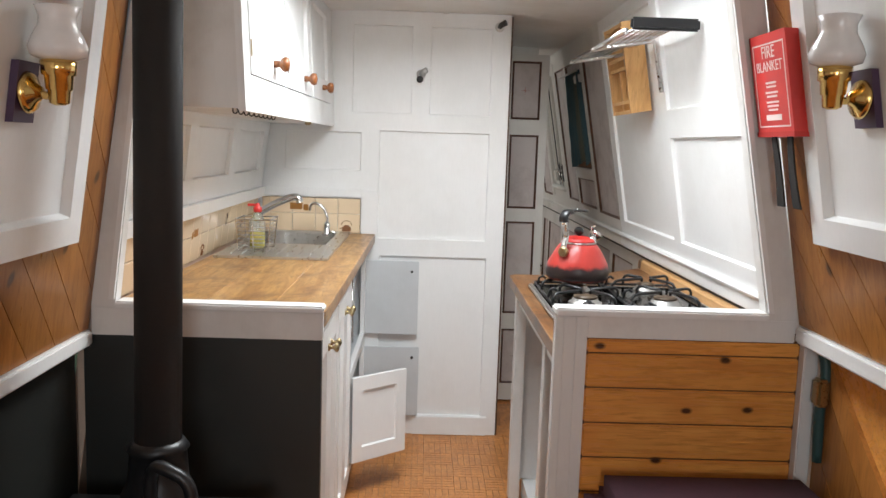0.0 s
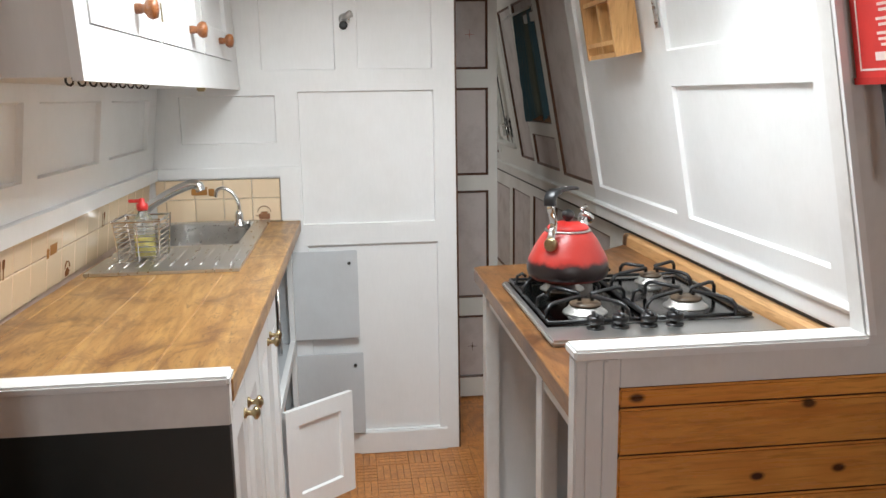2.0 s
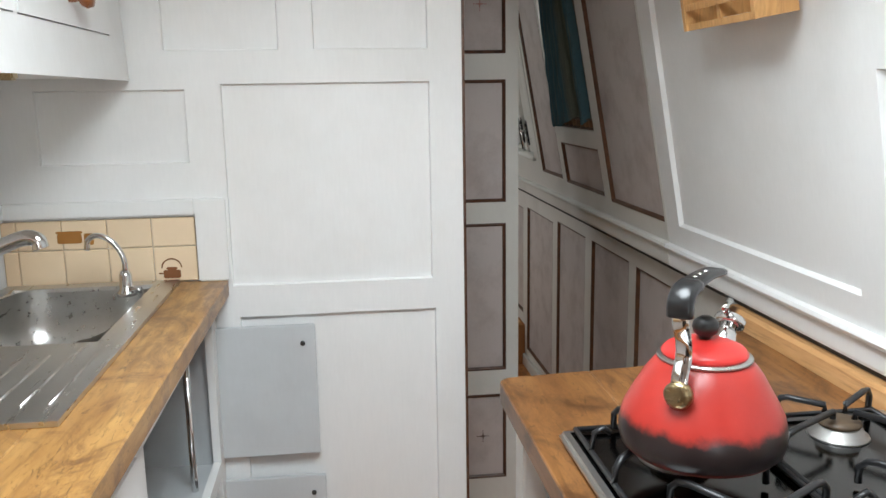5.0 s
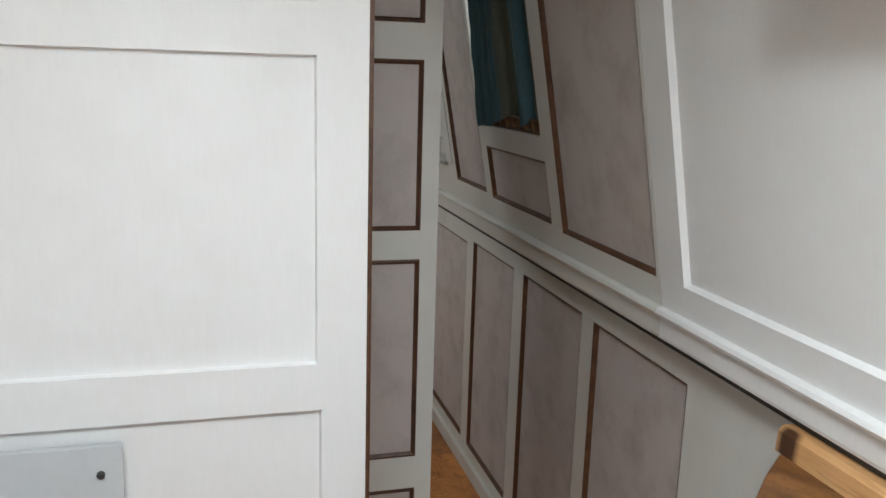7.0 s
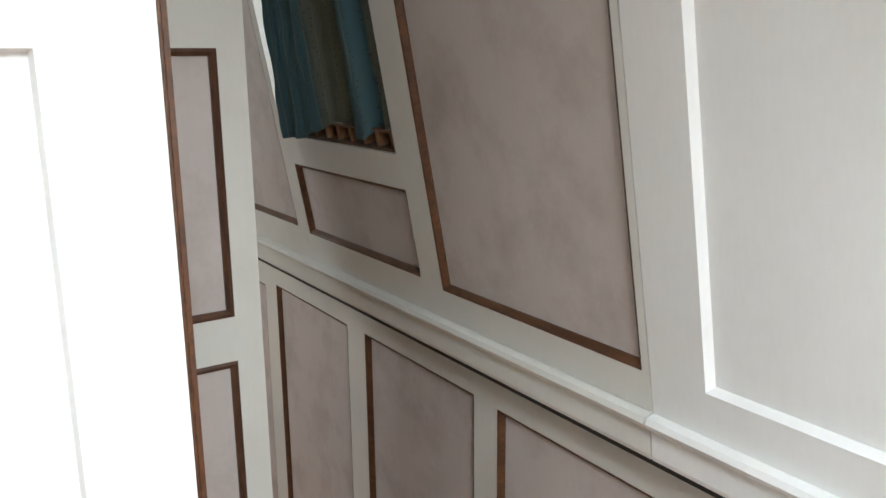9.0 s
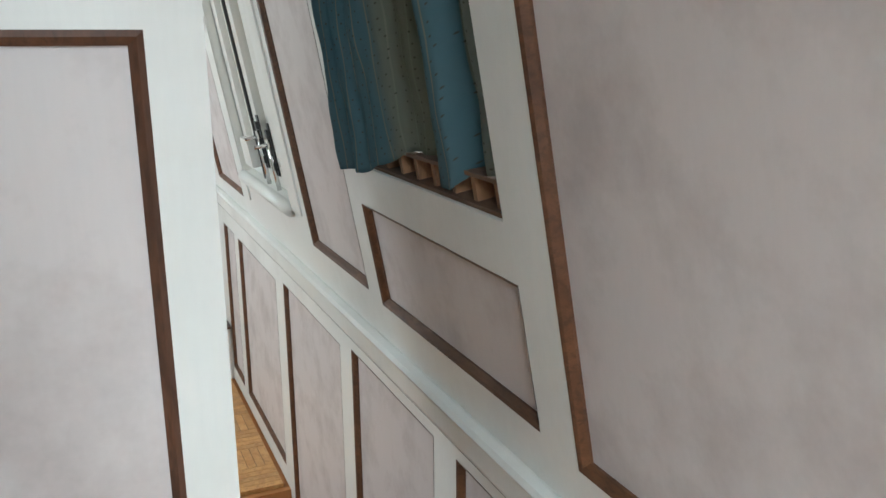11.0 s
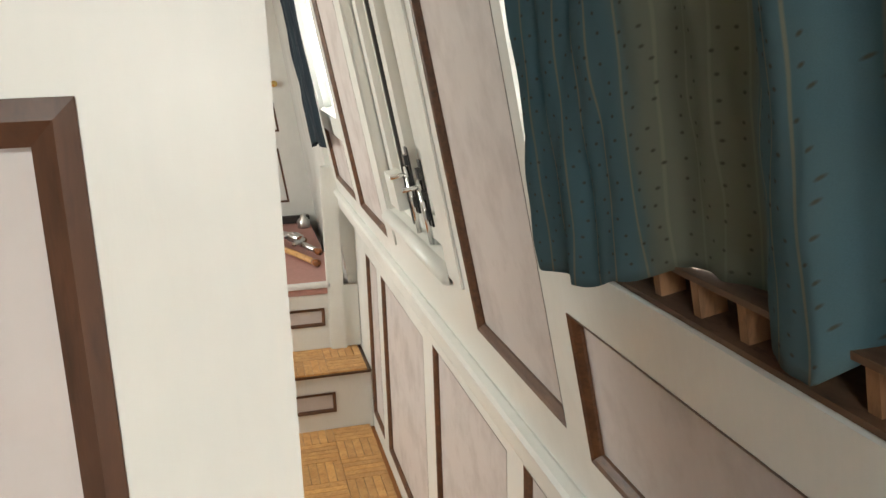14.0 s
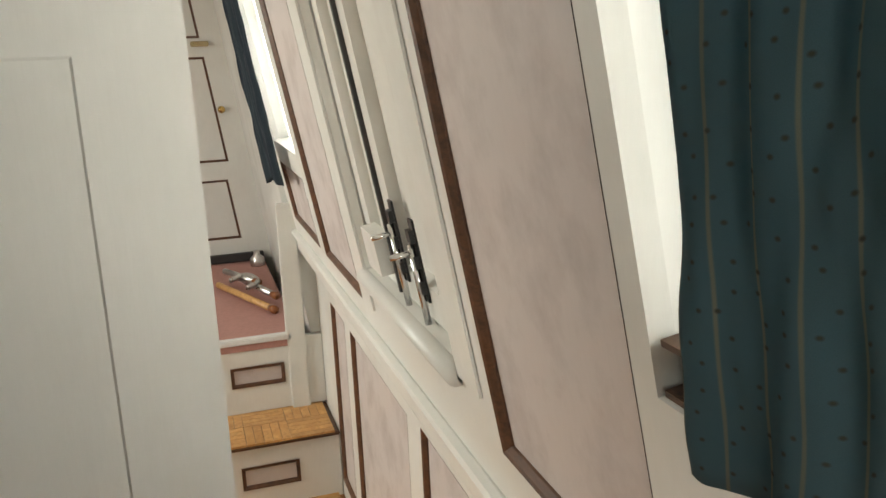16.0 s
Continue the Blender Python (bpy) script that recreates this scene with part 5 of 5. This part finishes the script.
lathe(bm, [(0.010, 0), (0.019, 0.003), (0.020, 0.012), (0.012, 0.017)], sp + D * 0.030 + Vector((0, 0, 0.032)), D * 0.75 + Vector((0, 0, 0.66)), 18)
tube(bm, [sp + D * 0.030 + Vector((0, 0, 0.046)), sp + D * 0.012 + Vector((0, 0, 0.062)), sp + D * 0.034 + Vector((0, 0, 0.066))], 0.005, 10)
part("whistle", bm, CHROME, ket, "", True)

# ---- wall shelf unit and plate rack ----
sh = thing("spice_shelf", R_up(3.1, 1.45, 0.05), "small beech spice shelf with rails fixed to the wall", "shelf")


def sp_(y0, z0, y1, z1, d0, d1, name="side"):
    part(name, slab(R_up, (y0, z0, y1, z1), [], d1, d0), BEECH, sh)


Y0, Y1, Z0, Z1 = 2.893, 3.165, 1.447, 1.76
sp_(Y0, Z0, Y0 + 0.012, Z1, 0.001, 0.075)
sp_(Y1 - 0.012, Z0, Y1, Z1, 0.001, 0.075)
sp_(Y0 + 0.0125, Z0, Y1 - 0.0125, Z0 + 0.012, 0.001, 0.07, "shelf")
sp_(Y0 + 0.0125, 1.60, Y1 - 0.0125, 1.612, 0.001, 0.07, "shelf")
sp_(Y0 + 0.0125, Z1 - 0.012, Y1 - 0.0125, Z1, 0.001, 0.07, "shelf")
sp_(Y0 + 0.0125, Z0 + 0.035, Y1 - 0.0125, Z0 + 0.047, 0.066, 0.073, "guard_rail")
sp_(Y0 + 0.0125, 1.635, Y1 - 0.0125, 1.647, 0.066, 0.073, "guard_rail")
sp_(3.03, Z0 + 0.0125, 3.042, 1.5995, 0.001, 0.065, "divider")

gr = thing("plate_rack", R_up(2.5, 1.70, 0.1), "steel wire rack on brackets under the ceiling", "rack")
for k in range(8):
    d = 0.035 + 0.024 * k
    bm = bmesh.new()
    tube(bm, [R_up(2.34, 1.672, d), R_up(3.20, 1.672, d)], 0.0055 if k < 7 else 0.009, 8)
    part("rod", bm, CHROME, gr, "", True)
for y in (2.74, 3.15):
    bm = bmesh.new()
    tube(bm, [R_up(y, 1.50, 0.006), R_up(y, 1.665, 0.012), R_up(y, 1.668, 0.22)], 0.007, 8)
    part("bracket", bm, STEEL, gr, "", True)
part("end_bar", B(0.495, 2.325, 1.640, 0.69, 2.345, 1.675, 0.006), IRON, gr)


# ---- bulkhead fittings ----
def fitting(x, z, label, name, big):
    e = thing(name, (x, 3.56, z), label, "fitting")
    bm = bmesh.new()
    lathe(bm, [(0.020, 0), (0.020, 0.004), (0.013, 0.008)], (x, 3.5655, z), (0, -1, 0), 18)
    part("base", bm, STEEL, e, "", True)
    bm = bmesh.new()
    tube(bm, [(x, 3.557, z), (x + 0.004, 3.535, z + 0.006), (x + 0.022, 3.522, z + 0.014)], [0.010, 0.011, 0.013], 12)
    part("arm", bm, STEEL if big else DARKFIT_SHADE, e, "", True)
    if big:
        bm = bmesh.new()
        lathe(bm, [(0.014, 0), (0.015, 0.004), (0.010, 0.007)], (x - 0.004, 3.558, z - 0.022), (0, -1, 0), 14)
        part("socket", bm, IRON, e, "", True)


fitting(-0.098, 1.600, "small chrome swivel fitting on the bulkhead", "swivel_fitting", True)
fitting(0.232, 1.808, "small dark hook near the ceiling", "hook", False)


# ---- tiled splashback: each tile a piece ----
def tile_mesh(w, h, d=0.006):
    me = bpy.data.meshes.new("tile")
    bm = bmesh.new()
    b = 0.002
    lo = [bm.verts.new(p) for p in ((0, 0, 0), (w, 0, 0), (w, h, 0), (0, h, 0))]
    mi = [bm.verts.new(p) for p in ((0, 0, d - b), (w, 0, d - b), (w, h, d - b), (0, h, d - b))]
    hi = [bm.verts.new(p) for p in ((b, b, d), (w - b, b, d), (w - b, h - b, d), (b, h - b, d))]
    for p, q in ((lo, mi), (mi, hi)):
        for i in range(4):
            bm.faces.new((p[i], p[(i + 1) % 4], q[(i + 1) % 4], q[i]))
    bm.faces.new(hi)
    bmesh.ops.recalc_face_normals(bm, faces=bm.faces[:])
    bm.to_mesh(me)
    bm.free()
    me.materials.append(GLAZE)
    return me


lw = bpy.data.objects["wall_galley_left_low"]
bw = bpy.data.objects["wall_bulkhead"]
T = 0.0985
heights = ((0.906, 0.082), (0.9895, 0.067))
slope = math.atan(0.13)
for z, hgt in heights:
    me = tile_mesh(T - 0.0016, hgt)
    for k in range(17):
        y = 3.545 - (k + 1) * T
        if y < 1.87:
            continue
        ob = new("tile", me)
        ob.parent = lw
        p = L_up(y + T, z, -0.0115)
        ob.matrix_basis = Matrix.Translation(p) @ Matrix(((0, math.sin(slope), math.cos(slope), 0), (-1, 0, 0, 0), (0, math.cos(slope), -math.sin(slope), 0), (0, 0, 0, 1)))
    for k in range(5):
        x0 = -0.345 - (k + 1) * T
        w = T - 0.0016
        if x0 < -0.772:
            w, x0 = x0 + T - 0.0016 + 0.772, -0.772
        ob = new("tile", tile_mesh(w, hgt) if w < T - 0.002 else me)
        ob.parent = bw
        ob.matrix_basis = Matrix.Translation((x0, 3.5645, z)) @ Matrix(((1, 0, 0, 0), (0, 0, -1, 0), (0, 1, 0, 0), (0, 0, 0, 1)))
structure("trim_tile_edge", B(-0.345, 3.556, 0.905, -0.3425, 3.5655, 1.063), BROWN, "thin dark edge beside the bulkhead tiles", "trim")


def pot(parent, at, s, kind):
    """Printed kitchen pots: small flat shapes on a tile."""
    bm = bmesh.new()
    shapes = {"pots": [(-0.9, 0.0, 0.9, 0.75), (-1.0, 0.75, 1.0, 0.95), (1.05, -0.15, 1.75, 0.75)], "kettle": [(-0.7, 0, 0.7, 0.7), (-0.45, 0.7, 0.45, 0.95), (-1.1, 0.35, -0.7, 0.5)], "tools": [(-0.7, 0.0, -0.45, 1.8), (0.0, 0.0, 0.25, 1.8), (-0.9, 1.0, -0.3, 1.8)]}[kind]
    for a, b, c, d in shapes:
        q = [(a, b + 0.1), (a + 0.12, b), (c - 0.12, b), (c, b + 0.1), (c, d - 0.1), (c - 0.1, d), (a + 0.1, d), (a, d - 0.1)]
        f = [bm.verts.new(at(s * u, s * v, 0.0006)) for u, v in q]
        bm.faces.new(f)
    if kind == "kettle":
        tube(bm, [at(s * 0.8 * math.cos(k), s * (0.9 + 0.75 * math.sin(k)), 0.001) for k in [i * math.pi / 8 for i in range(9)]], 0.0016, 5)
    return part("printed_" + kind, bm, MOTIF2 if kind == "pots" else MOTIF, parent, "brown printed kitchen motif")


for x, z, s, kd in ((-0.625, 1.004, 0.030, "pots"), (-0.405, 0.914, 0.028, "kettle")):
    pot(bw, lambda u, v, d, x=x, z=z: (x + u, 3.5585 - d, z + v), s, kd)
for y, z, s, kd in ((2.99, 0.985, 0.024, "tools"), (2.60, 0.985, 0.026, "pots"), (2.70, 0.912, 0.022, "kettle"), (2.30, 0.985, 0.024, "tools"), (3.25, 0.95, 0.02, "kettle")):
    pot(lw, lambda u, v, d, y=y, z=z: L_up(y - u, z + v, -0.0052 + d), s, kd)


# ---- parquet: fingers in basket-weave blocks ----
def finger_mesh(l, w, d, material):
    me = bpy.data.meshes.new("parquet_finger")
    bm = bmesh.new()
    b = 0.0005
    lo = [bm.verts.new(p) for p in ((0, 0, 0), (l, 0, 0), (l, w, 0), (0, w, 0))]
    hi = [bm.verts.new(p) for p in ((b, b, d), (l - b, b, d), (l - b, w - b, d), (b, w - b, d))]
    for i in range(4):
        bm.faces.new((lo[i], lo[(i + 1) % 4], hi[(i + 1) % 4], hi[i]))
    bm.faces.new(hi)
    bmesh.ops.recalc_face_normals(bm, faces=bm.faces[:])
    bm.to_mesh(me)
    bm.free()
    me.materials.append(material)
    return me


def parquet(parent, x0, y0, nx, ny, z, material, d=0.011):
    bl, n = 0.12, 5
    me = finger_mesh(bl - 0.0004, bl / n - 0.0004, d, material)
    inv = Matrix.Translation(-parent.location) if parent.type == "EMPTY" else Matrix()
    for i in range(nx):
        for j in range(ny):
            for k in range(n):
                ob = new("parquet_finger", me)
                ob.parent, ob.matrix_parent_inverse = parent, inv
                px, py = x0 + i * bl, y0 + j * bl
                if (i + j) % 2:
                    ob.matrix_basis = Matrix.Translation((px, py + k * bl / n, z))
                else:
                    ob.matrix_basis = Matrix.Translation((px + (k + 1) * bl / n, py, z)) @ Matrix.Rotation(math.pi / 2, 4, "Z")


parquet(floor, -0.40, 2.25, 6, 11, -0.0115, PARQUET)
parquet(floor_bow, 0.13, 5.47, 6, 7, 0.1985, PARQUET2)
parquet(step, 0.13, 6.262, 6, 2, 0.4023, PARQUET2, 0.006)
rest = bmesh.new()
for (xa, ya, xb, yb) in ((-0.9, -1.6, 0.9, 2.249), (0.321, 2.25, 0.86, 3.57), (-0.9, 3.571, 0.9, 5.449)):
    nx, ny = int((xb - xa) / 0.12), int((yb - ya) / 0.12)
    for i in range(nx + 1):
        for j in range(ny + 1):
            px, py = xa + i * 0.12, ya + j * 0.12
            qx, qy = min(px + 0.1194, xb), min(py + 0.1194, yb)
            if qx - px > 0.01 and qy - py > 0.01:
                box(rest, px, py, -0.011, qx, qy, -0.0005)
ro = part("parquet_blocks", rest, PARQUET, floor)
ro["kind"] = "stuff"
